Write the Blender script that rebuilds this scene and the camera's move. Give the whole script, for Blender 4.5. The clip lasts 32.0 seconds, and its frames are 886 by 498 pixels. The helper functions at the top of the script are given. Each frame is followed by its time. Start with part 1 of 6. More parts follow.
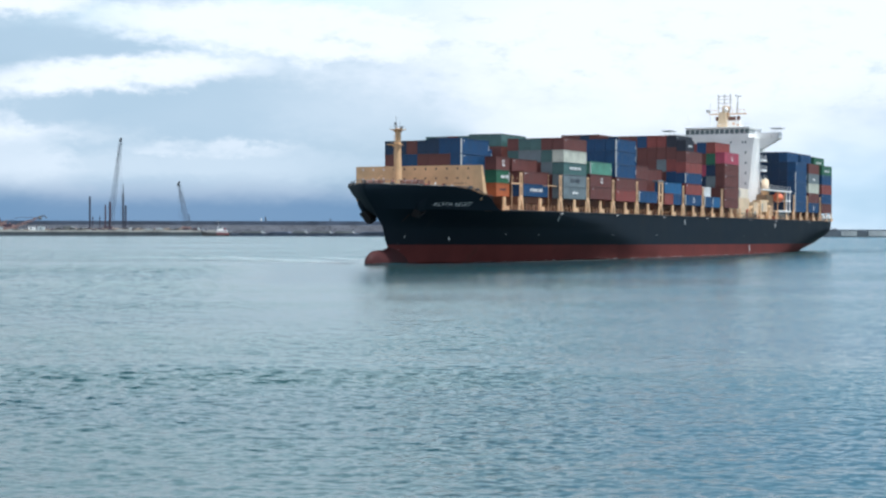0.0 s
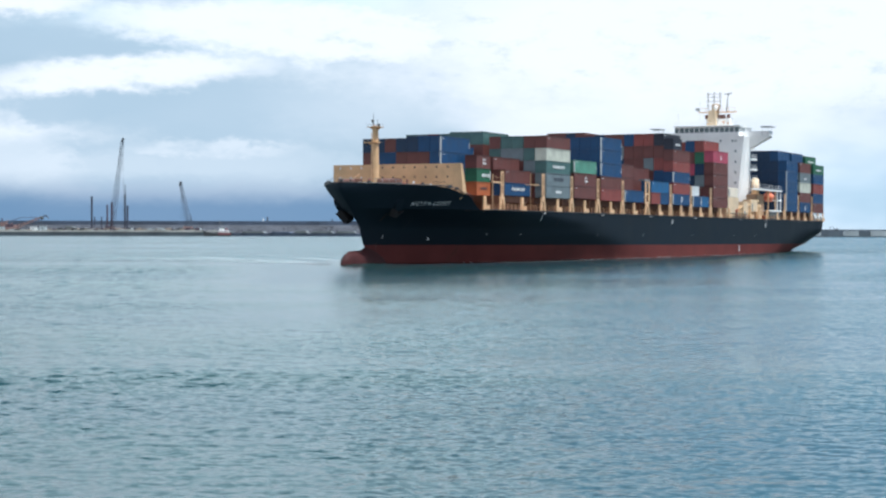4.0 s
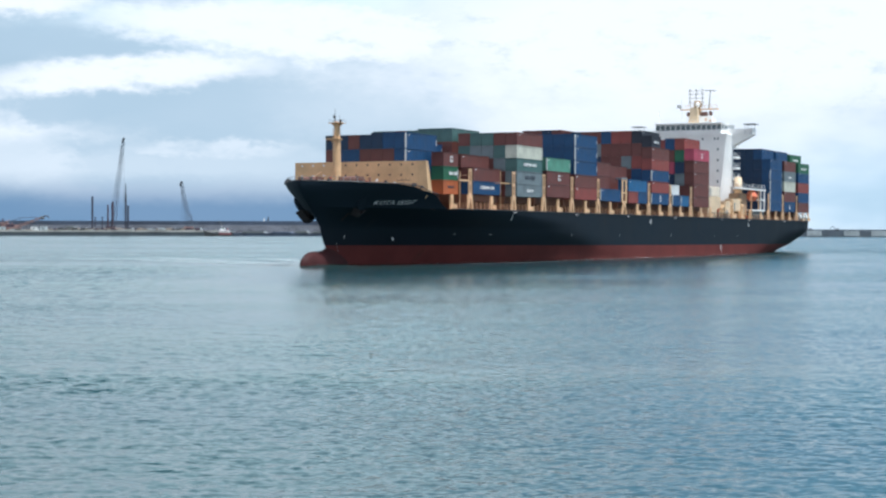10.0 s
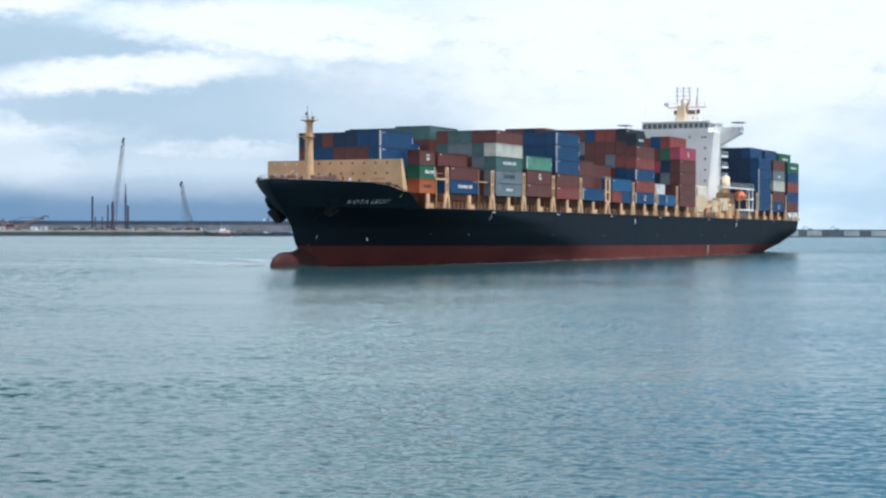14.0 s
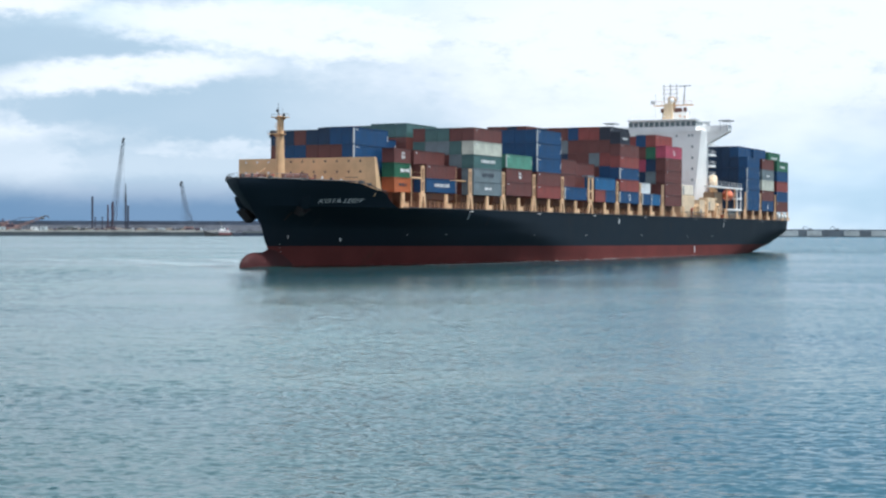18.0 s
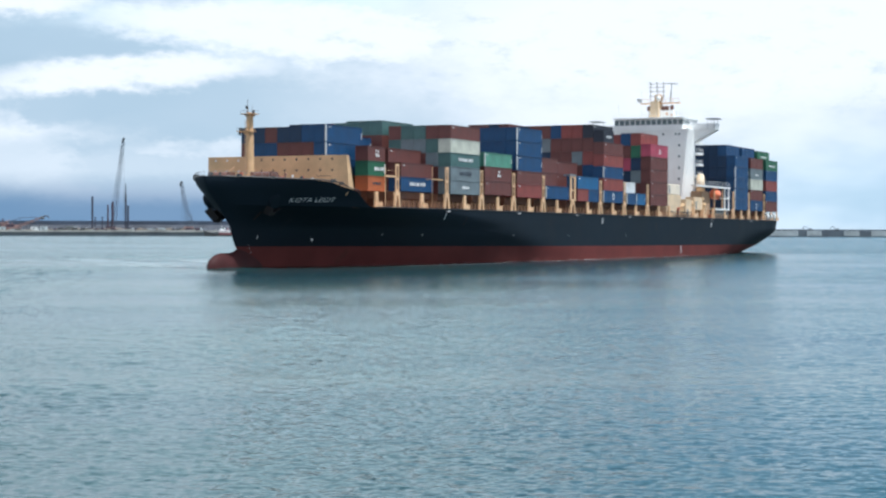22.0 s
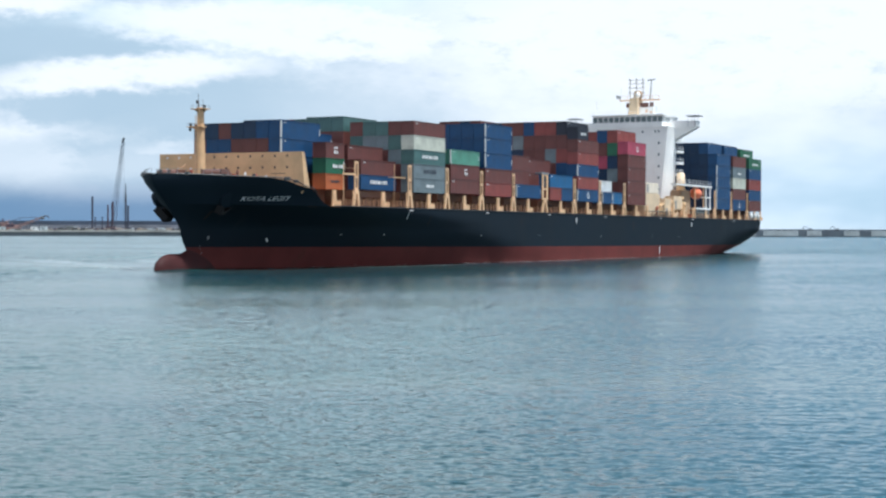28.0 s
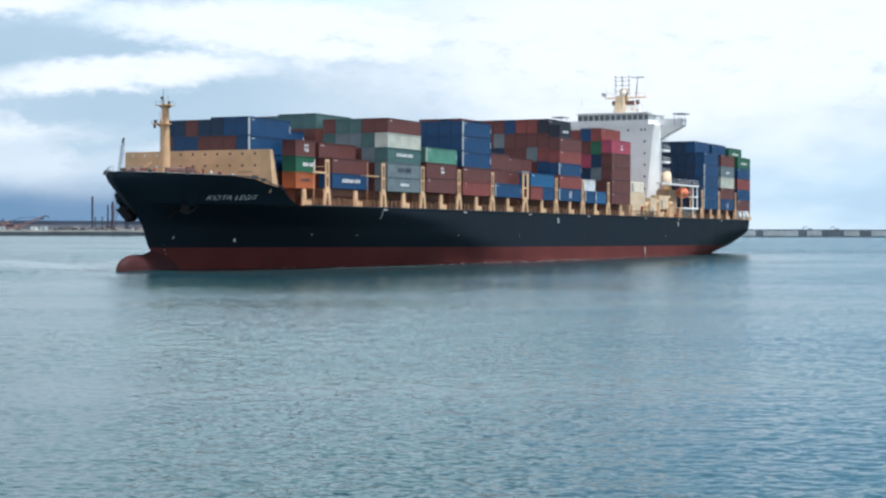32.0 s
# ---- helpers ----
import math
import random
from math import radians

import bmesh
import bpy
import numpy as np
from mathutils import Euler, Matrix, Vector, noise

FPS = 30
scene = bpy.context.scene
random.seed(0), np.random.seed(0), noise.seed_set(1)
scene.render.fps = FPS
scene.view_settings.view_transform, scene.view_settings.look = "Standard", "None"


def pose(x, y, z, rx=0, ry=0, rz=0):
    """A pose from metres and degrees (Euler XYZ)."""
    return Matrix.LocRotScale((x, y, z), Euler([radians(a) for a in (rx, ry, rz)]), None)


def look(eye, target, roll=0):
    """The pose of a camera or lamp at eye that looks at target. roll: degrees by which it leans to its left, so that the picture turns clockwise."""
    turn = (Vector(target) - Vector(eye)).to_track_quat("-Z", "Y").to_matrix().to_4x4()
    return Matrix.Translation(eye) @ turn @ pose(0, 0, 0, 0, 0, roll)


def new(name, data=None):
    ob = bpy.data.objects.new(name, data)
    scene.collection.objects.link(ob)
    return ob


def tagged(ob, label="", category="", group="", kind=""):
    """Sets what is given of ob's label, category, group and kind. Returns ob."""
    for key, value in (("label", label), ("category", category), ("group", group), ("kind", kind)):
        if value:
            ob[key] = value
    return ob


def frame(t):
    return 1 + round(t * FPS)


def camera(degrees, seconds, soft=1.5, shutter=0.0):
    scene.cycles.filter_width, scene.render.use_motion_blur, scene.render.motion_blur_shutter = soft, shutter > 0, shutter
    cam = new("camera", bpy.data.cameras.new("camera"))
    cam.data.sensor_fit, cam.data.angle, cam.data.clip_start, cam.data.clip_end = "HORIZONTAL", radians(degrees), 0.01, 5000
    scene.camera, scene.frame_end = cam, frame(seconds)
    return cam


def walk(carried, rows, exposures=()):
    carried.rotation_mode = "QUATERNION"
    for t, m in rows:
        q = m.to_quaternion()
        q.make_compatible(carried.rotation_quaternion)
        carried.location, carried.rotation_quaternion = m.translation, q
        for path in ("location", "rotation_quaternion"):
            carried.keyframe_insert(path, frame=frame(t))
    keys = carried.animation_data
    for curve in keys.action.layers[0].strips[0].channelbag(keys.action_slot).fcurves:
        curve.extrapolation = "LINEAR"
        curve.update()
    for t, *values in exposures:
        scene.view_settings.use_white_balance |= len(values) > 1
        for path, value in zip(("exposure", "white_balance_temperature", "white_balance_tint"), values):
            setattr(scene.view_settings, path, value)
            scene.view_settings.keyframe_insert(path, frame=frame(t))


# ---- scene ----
# the camera stands on a quay, about six metres above the water
cam = camera(28.92, 32.0, soft=2.4)
TILT = -0.62


def gaze(turn):
    """The camera's pose, turned to the right by that many degrees."""
    return pose(0, 0, 6.16, 90 + TILT, 0, -turn) @ pose(0, 0, 0, 0, 0, 0.109)


walk(cam, [(0.0, gaze(0.083)), (0.5, gaze(0.055)), (1.0, gaze(0.032)), (3.0, gaze(0.026)), (6.0, gaze(0.008)), (8.0, gaze(0.0)), (32.0, gaze(0.0))],
     exposures=[(0.0, 0.17, 5780, 5), (32.0, 0.17, 5780, 5)])

# ---- light: high sun abeam of the ship to port, broken cloud ----
SUN_AZ, SUN_EL = radians(123), radians(70)      # azimuth from +y towards +x
sun = new("sun", bpy.data.lights.new("sun", "SUN"))
sun.data.energy, sun.data.angle, sun.data.color = 5.0, radians(5.0), (1.0, 0.965, 0.91)
sun_way = Vector((math.sin(SUN_AZ) * math.cos(SUN_EL), math.cos(SUN_AZ) * math.cos(SUN_EL), math.sin(SUN_EL)))
sun.matrix_world = look(sun_way * 1000, (0, 0, 0))

world = bpy.data.worlds.new("world")
scene.world = world
world.use_nodes = True
WN = world.node_tree
for n in list(WN.nodes):
    WN.nodes.remove(n)


def wn(kind, **kw):
    n = WN.nodes.new(kind)
    for k, v in kw.items():
        n.inputs[k].default_value = v
    return n


def wmath(op, a, b=None, c=None, clamp=False):
    n = WN.nodes.new("ShaderNodeMath")
    n.operation, n.use_clamp = op, clamp
    for i, v in enumerate((a, b, c)):
        if v is None:
            continue
        if isinstance(v, (int, float)):
            n.inputs[i].default_value = v
        else:
            WN.links.new(v, n.inputs[i])
    return n.outputs[0]


def wstep(v, lo, hi):
    n = WN.nodes.new("ShaderNodeMapRange")
    n.interpolation_type = "SMOOTHSTEP"
    n.inputs["From Min"].default_value, n.inputs["From Max"].default_value = lo, hi
    WN.links.new(v, n.inputs["Value"])
    return n.outputs["Result"]


def wmix(f, a, b):
    n = WN.nodes.new("ShaderNodeMix")
    n.data_type = "RGBA"
    for sock, v in ((n.inputs[0], f), (n.inputs[6], a), (n.inputs[7], b)):
        if isinstance(v, (int, float)):
            sock.default_value = v
        elif isinstance(v, tuple):
            sock.default_value = (*v, 1)
        else:
            WN.links.new(v, sock)
    return n.outputs[2]


sky = WN.nodes.new("ShaderNodeTexSky")
sky.sky_type, sky.sun_disc = "NISHITA", False
sky.sun_elevation, sky.sun_rotation = SUN_EL, SUN_AZ
sky.air_density, sky.dust_density, sky.ozone_density = 1.0, 1.5, 1.0
geo = WN.nodes.new("ShaderNodeTexCoord")
sep = WN.nodes.new("ShaderNodeSeparateXYZ")
WN.links.new(geo.outputs["Generated"], sep.inputs[0])
az = wmath("ARCTAN2", sep.outputs[0], sep.outputs[1])
el = wmath("ARCSINE", sep.outputs[2])
# cloud space: azimuth and elevation in degrees; clouds are flattened towards the horizon
DEG = 180 / math.pi
azd, eld = wmath("MULTIPLY", az, DEG), wmath("MULTIPLY", el, DEG)
comb = WN.nodes.new("ShaderNodeCombineXYZ")
WN.links.new(azd, comb.inputs[0]), WN.links.new(eld, comb.inputs[1])


def wnoise(scale, stretch, detail, seed, rough=0.55):
    m = WN.nodes.new("ShaderNodeMapping")
    m.inputs["Scale"].default_value = (scale, scale * stretch, 1)
    m.inputs["Location"].default_value = (seed, seed * 0.7, seed * 1.3)
    WN.links.new(comb.outputs[0], m.inputs[0])
    n = wn("ShaderNodeTexNoise", Scale=1.0, Detail=detail, Roughness=rough)
    WN.links.new(m.outputs[0], n.inputs["Vector"])
    return n.outputs["Fac"]


ragged = wmath("SUBTRACT", wnoise(1.6, 2.0, 6, 6.6, 0.62), 0.5)
warp_x = wmath("ADD", wmath("MULTIPLY", wmath("SUBTRACT", wnoise(0.45, 2.0, 5, 3.1, 0.6), 0.5), 2.2), wmath("MULTIPLY", ragged, 1.6))
warp_y = wmath("ADD", wmath("MULTIPLY", wmath("SUBTRACT", wnoise(0.55, 2.0, 5, 9.4, 0.6), 0.5), 0.7), wmath("MULTIPLY", ragged, 0.75))
waz, wel = wmath("ADD", azd, warp_x), wmath("ADD", eld, warp_y)


def bank(x, y, rx, ry, edge=0.5, slope=0.0):
    """A cloud bank round azimuth x and elevation y, in degrees: 1 inside, soft and ragged at its edge."""
    off = wmath("SUBTRACT", waz, x)
    dx = wmath("DIVIDE", off, rx)
    dy = wmath("DIVIDE", wmath("SUBTRACT", wel, wmath("MULTIPLY_ADD", off, slope, y)), ry)
    r = wmath("SQRT", wmath("ADD", wmath("MULTIPLY", dx, dx), wmath("MULTIPLY", dy, dy)))
    return wstep(r, 1.0 + edge, 1.0 - edge)


def union(banks):
    u = banks[0]
    for b in banks[1:]:
        u = wmath("MAXIMUM", u, b)
    return u


CLOUD_WHITE, CLOUD_GREY, CLOUD_BASE = (9.3, 9.1, 9.2), (4.6, 5.6, 6.45), (1.68, 2.72, 4.18)
fine = wnoise(0.9, 2.2, 6, 1.7, 0.6)
broad = wnoise(0.12, 2.4, 4, 5.5, 0.5)
# cloud is dense towards the horizon and thins overhead, where blue shows
cover = wstep(eld, 42.0, 14.0)
col = wmix(wmath("MULTIPLY", cover, 0.9), sky.outputs[0], CLOUD_GREY)
col = wmix(wmath("MULTIPLY", wstep(broad, 0.38, 0.62), wmath("MULTIPLY_ADD", cover, 0.73, 0.12)), col, CLOUD_WHITE)
# unseen bright cloud, added high ahead for the water to mirror; to the right of it the sky clears to blue
unseen_white = union([bank(-6.0, 17.0, 12.5, 8.5, 0.45), bank(-15.0, 30.0, 16.0, 9.0, 0.5)])
col = wmix(wmath("MULTIPLY", unseen_white, 0.8), col, (11.3, 14.7, 15.5))
# another unseen cloud, added behind to brighten the ship's forward-facing sides
col = wmix(wmath("MULTIPLY", bank(-140.0, 26.0, 50.0, 20.0, 0.4), 0.7), col, CLOUD_WHITE)
clear = union([bank(14.0, 22.0, 10.5, 14.0, 0.45), bank(15.2, 7.1, 0.8, 0.45, 0.7)])
col = wmix(wmath("MULTIPLY", clear, 0.8), col, (2.5, 6.3, 9.2))
# grey-blue gaps between the banks over the mole
hole = union([bank(-6.5, 3.9, 6.5, 1.35, 0.5), bank(-12.5, 4.0, 3.6, 0.7, 0.5), bank(-12.0, 6.0, 2.6, 0.5, 0.7), bank(-9.3, 7.55, 2.6, 0.3, 0.7), bank(-10.0, 2.2, 8.0, 0.9, 0.5), bank(8.2, 7.4, 0.9, 0.25, 0.8)])
col = wmix(wmath("MULTIPLY", hole, 0.92), col, CLOUD_GREY)
puff = bank(-14.6, 2.9, 2.6, 1.25, 0.3, -0.45)
col = wmix(wmath("MULTIPLY", puff, 0.34), col, CLOUD_WHITE)
soft_white = union([bank(-11.0, 2.1, 4.0, 0.45, 0.7), bank(-7.0, 2.15, 4.5, 0.55, 0.7), bank(-2.5, 3.9, 2.6, 1.1, 0.8), bank(12.5, 2.6, 4.5, 0.8, 0.6)])
col = wmix(wmath("MULTIPLY", soft_white, 0.27), col, CLOUD_WHITE)
white = union([
    bank(9.3, 6.4, 11.6, 2.8, 0.4), bank(-4.4, 6.55, 6.2, 0.95, 0.35, -0.07), bank(-10.4, 5.1, 4.4, 0.55, 0.4, 0.09), bank(-13.6, 7.35, 2.2, 0.4, 0.6),
    bank(-22.0, 12.5, 26.0, 3.5, 0.5)])
col = wmix(wmath("MULTIPLY", white, wstep(fine, 0.02, 0.5)), col, CLOUD_WHITE)
low_cloud = wmath("MULTIPLY", bank(-7.8, 2.7, 2.6, 0.26, 0.5), wstep(fine, 0.2, 0.6))
col = wmix(wmath("MULTIPLY", low_cloud, 0.42), col, CLOUD_WHITE)
# thin blue-grey haze low down to the right
col = wmix(wmath("MULTIPLY", bank(14.5, 0.9, 7.0, 1.9, 0.7), 0.5), col, (5.6, 7.3, 8.6))
# rain-blue band low over the sea, fading to the right
band = wmath("MULTIPLY", wstep(wmath("MULTIPLY_ADD", warp_y, 0.35, eld), 2.0, 0.7), wstep(azd, 11.0, -3.0))
col = wmix(wmath("MULTIPLY", band, 0.95), col, CLOUD_BASE)
bg = wn("ShaderNodeBackground", Strength=0.1)
WN.links.new(col, bg.inputs["Color"])
out = WN.nodes.new("ShaderNodeOutputWorld")
WN.links.new(bg.outputs[0], out.inputs["Surface"])

# ---- materials ----
MATS = {}


def nodes_of(name):
    m = bpy.data.materials.new(name)
    m.use_nodes = True
    nt = m.node_tree
    return m, nt, nt.nodes["Principled BSDF"]


def noise_node(nt, scale, detail=4, rough=0.55, vec=None, stretch=(1, 1, 1)):
    mp = nt.nodes.new("ShaderNodeMapping")
    mp.inputs["Scale"].default_value = stretch
    if vec is None:
        vec = nt.nodes.new("ShaderNodeTexCoord").outputs["Object"]
    nt.links.new(vec, mp.inputs[0])
    n = nt.nodes.new("ShaderNodeTexNoise")
    n.inputs["Scale"].default_value, n.inputs["Detail"].default_value, n.inputs["Roughness"].default_value = scale, detail, rough
    nt.links.new(mp.outputs[0], n.inputs["Vector"])
    return n.outputs["Fac"]


def ramp(nt, v, lo, hi):
    n = nt.nodes.new("ShaderNodeMapRange")
    n.interpolation_type = "SMOOTHSTEP"
    n.inputs["From Min"].default_value, n.inputs["From Max"].default_value = lo, hi
    nt.links.new(v, n.inputs["Value"])
    return n.outputs["Result"]


def times(nt, a, b):
    n = nt.nodes.new("ShaderNodeMath")
    n.operation = "MULTIPLY"
    for i, v in enumerate((a, b)):
        if isinstance(v, (int, float)):
            n.inputs[i].default_value = v
        else:
            nt.links.new(v, n.inputs[i])
    return n.outputs[0]


def mix(nt, f, a, b):
    n = nt.nodes.new("ShaderNodeMix")
    n.data_type = "RGBA"
    for sock, v in ((n.inputs[0], f), (n.inputs[6], a), (n.inputs[7], b)):
        if isinstance(v, (int, float)):
            sock.default_value = v
        elif isinstance(v, tuple):
            sock.default_value = (*v, 1)
        else:
            nt.links.new(v, sock)
    return n.outputs[2]


def bump(nt, bsdf, height, strength, distance):
    b = nt.nodes.new("ShaderNodeBump")
    b.inputs["Strength"].default_value, b.inputs["Distance"].default_value = strength, distance
    nt.links.new(height, b.inputs["Height"])
    nt.links.new(b.outputs[0], bsdf.inputs["Normal"])
    return b


def paint(name, colour, wear=(0.16, 0.07, 0.035), amount=0.35, rough=0.5, vary=0.12, scale=0.6, streak=0.25):
    """Ship's paint: broad fading, rust or dirt in upright streaks, a slight dent bump."""
    if name in MATS:
        return MATS[name]
    m, nt, p = nodes_of(name)
    a = noise_node(nt, scale, 5)
    b = noise_node(nt, scale * 3.0, 5, 0.65, stretch=(1, 1, streak))
    dark = tuple(c * (1 - vary * 1.6) for c in colour)
    light = tuple(min(1, c * (1 + vary)) for c in colour)
    c = mix(nt, ramp(nt, a, 0.3, 0.7), dark, light)
    info = nt.nodes.new("ShaderNodeObjectInfo")
    c = mix(nt, times(nt, info.outputs["Random"], 0.22), c, tuple(x * 0.6 for x in colour))
    c = mix(nt, times(nt, ramp(nt, b, 0.58, 0.78), amount), c, wear)
    nt.links.new(c, p.inputs["Base Color"])
    r = nt.nodes.new("ShaderNodeMapRange")
    r.inputs["To Min"].default_value, r.inputs["To Max"].default_value = rough - 0.1, rough + 0.2
    nt.links.new(a, r.inputs["Value"])
    nt.links.new(r.outputs[0], p.inputs["Roughness"])
    bump(nt, p, b, 0.25, 0.02)
    MATS[name] = m
    return m


BOX_COLOURS = dict(
    b=("box_blue", (0.009, 0.058, 0.152)), d=("box_navy", (0.009, 0.033, 0.078)), n=("box_maroon", (0.136, 0.046, 0.039)),
    r=("box_red", (0.238, 0.057, 0.048)), o=("box_orange", (0.48, 0.14, 0.05)), g=("box_green", (0.028, 0.13, 0.07)),
    t=("box_teal", (0.070, 0.145, 0.138)), l=("box_mint", (0.10, 0.27, 0.195)), y=("box_grey", (0.165, 0.205, 0.22)),
    w=("box_cream", (0.55, 0.56, 0.47)), p=("box_pink", (0.42, 0.07, 0.115)), c=("box_azure", (0.018, 0.115, 0.26)),
    k=("box_black", (0.02, 0.025, 0.04)), s=("box_white", (0.72, 0.72, 0.68)))
BOX_NAMES = dict(b="blue", d="navy blue", n="maroon", r="red", o="orange", g="green", t="teal", l="mint green", y="grey",
                 w="cream", p="pink-red", c="bright blue", k="black", s="white")


def box_paint(code):
    name, colour = BOX_COLOURS[code]
    return paint(name, colour, amount=0.3, rough=0.5, vary=0.12, scale=0.5)


for _code in BOX_COLOURS:
    box_paint(_code)
HULL_BLACK = paint("hull_black", (0.0105, 0.0188, 0.0278), wear=(0.030, 0.031, 0.033), amount=0.3, rough=0.65, scale=0.09, streak=0.3)
HULL_BLACK.node_tree.nodes["Principled BSDF"].inputs["Specular IOR Level"].default_value = 0.15
BULB_RED = paint("dark_bulb_red", (0.062, 0.020, 0.020), wear=(0.05, 0.03, 0.025), amount=0.5, rough=0.6, scale=0.4, streak=1.0)
BULB_RED.node_tree.nodes["Principled BSDF"].inputs["Specular IOR Level"].default_value = 0.15
BOOT_RED = paint("boot_red", (0.135, 0.034, 0.030), wear=(0.07, 0.035, 0.025), amount=0.6, rough=0.75, scale=0.12, streak=0.6)
BOOT_RED.node_tree.nodes["Principled BSDF"].inputs["Specular IOR Level"].default_value = 0.15
PILLAR = paint("pillar_cream", (0.78, 0.50, 0.28), wear=(0.4, 0.2, 0.1), amount=0.3, rough=0.5, scale=0.5)
CREAM = paint("cream_paint", (0.70, 0.45, 0.24), wear=(0.35, 0.15, 0.06), amount=0.3, rough=0.5, scale=0.25)
WHITE = paint("white_paint", (0.93, 0.92, 0.89), wear=(0.55, 0.45, 0.35), amount=0.15, rough=0.45, vary=0.03, scale=0.25)
EARTH_TAN = paint("tan_paint", (0.45, 0.30, 0.18), amount=0.4, rough=0.6, scale=0.5)
RAIL = paint("rail_tan", (0.55, 0.29, 0.15), amount=0.3, rough=0.6)
DECK = paint("deck_red_brown", (0.22, 0.09, 0.055), amount=0.4, rough=0.7, scale=0.3)
WINCH = paint("winch_brown", (0.17, 0.08, 0.06), amount=0.5, rough=0.6, scale=1.0)
HATCH = paint("hatch_brown", (0.20, 0.10, 0.062), amount=0.4, rough=0.6, scale=0.3)
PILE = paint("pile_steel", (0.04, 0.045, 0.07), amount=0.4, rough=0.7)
ANCHOR = paint("anchor_steel", (0.024, 0.019, 0.020), amount=0.5, rough=0.75, scale=1.5)
STEEL = paint("dark_steel", (0.05, 0.05, 0.05), amount=0.4, rough=0.5)
GREY_STEEL = paint("grey_steel", (0.25, 0.26, 0.27), amount=0.4, rough=0.5)
LIGHT_GREY = paint("light_grey_paint", (0.56, 0.54, 0.53), amount=0.3, rough=0.5)
LIFEBOAT = paint("lifeboat_orange", (0.85, 0.22, 0.10), amount=0.1, rough=0.4)
MARK = paint("marking_white", (0.78, 0.78, 0.76), amount=0.1, rough=0.5)
NAME_WHITE = paint("name_white", (0.67, 0.67, 0.65), amount=0.15, rough=0.5)
MARK_DARK = paint("marking_dark", (0.05, 0.06, 0.08), amount=0.1, rough=0.5)
RUST_RED = paint("rust_red_steel", (0.30, 0.07, 0.04), amount=0.5, rough=0.7)
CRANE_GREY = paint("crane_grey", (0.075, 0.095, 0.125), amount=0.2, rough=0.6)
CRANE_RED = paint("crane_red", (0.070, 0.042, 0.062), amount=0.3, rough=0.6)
BOAT_RED = paint("boat_red", (0.22, 0.075, 0.08), amount=0.3, rough=0.5)
YELLOW = paint("plant_orange", (0.30, 0.19, 0.17), amount=0.3, rough=0.6)


def stone(name, colour, scale=0.05):
    m, nt, p = nodes_of(name)
    a, b = noise_node(nt, scale, 6, 0.6), noise_node(nt, scale * 12, 6, 0.7)
    c = mix(nt, ramp(nt, a, 0.3, 0.7), tuple(x * 0.65 for x in colour), tuple(min(1, x * 1.2) for x in colour))
    c = mix(nt, times(nt, ramp(nt, b, 0.5, 0.75), 0.5), c, tuple(x * 0.4 for x in colour))
    nt.links.new(c, p.inputs["Base Color"])
    p.inputs["Roughness"].default_value = 0.85
    bump(nt, p, b, 0.5, 0.3)
    MATS[name] = m
    return m


# blue distance haze is mixed into CONCRETE, CONCRETE_DARK and ROCK
CONCRETE = stone("pale_concrete", (0.47, 0.51, 0.52))
KERB = stone("beige_kerb_concrete", (0.43, 0.42, 0.38))
QUAY_FACE = stone("quay_face_concrete", (0.15, 0.165, 0.165))
CONCRETE_DARK = stone("hazed_weathered_concrete", (0.125, 0.15, 0.175))
ARMOUR = stone("armour_rock", (0.065, 0.07, 0.085))
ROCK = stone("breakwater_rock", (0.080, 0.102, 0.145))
EARTH = stone("earth_fill", (0.26, 0.21, 0.17))

GLASS, _, gp = nodes_of("window_glass")
gp.inputs["Base Color"].default_value = (0.13, 0.165, 0.17, 1)
gp.inputs["Roughness"].default_value = 0.12


# the lee beside the ship: the port side's normal, its distance from the origin, and the ship's middle along it
LEE_N = (0.896, -0.443)
LEE_0, LEE_S = 41.3 * 0.896 - 384 * 0.443, -(41.3 * 0.443 + 384 * 0.896)
LEE_HEAD = 0.118                                             # the lee ends on a line ahead of the bow
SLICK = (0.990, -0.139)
SLOPE_FINE, SLOPE_BROAD, NORMAL_BIAS = 0.9, 0.34, 0.07        # ripple normals are biased to -y, so the water mirrors higher sky


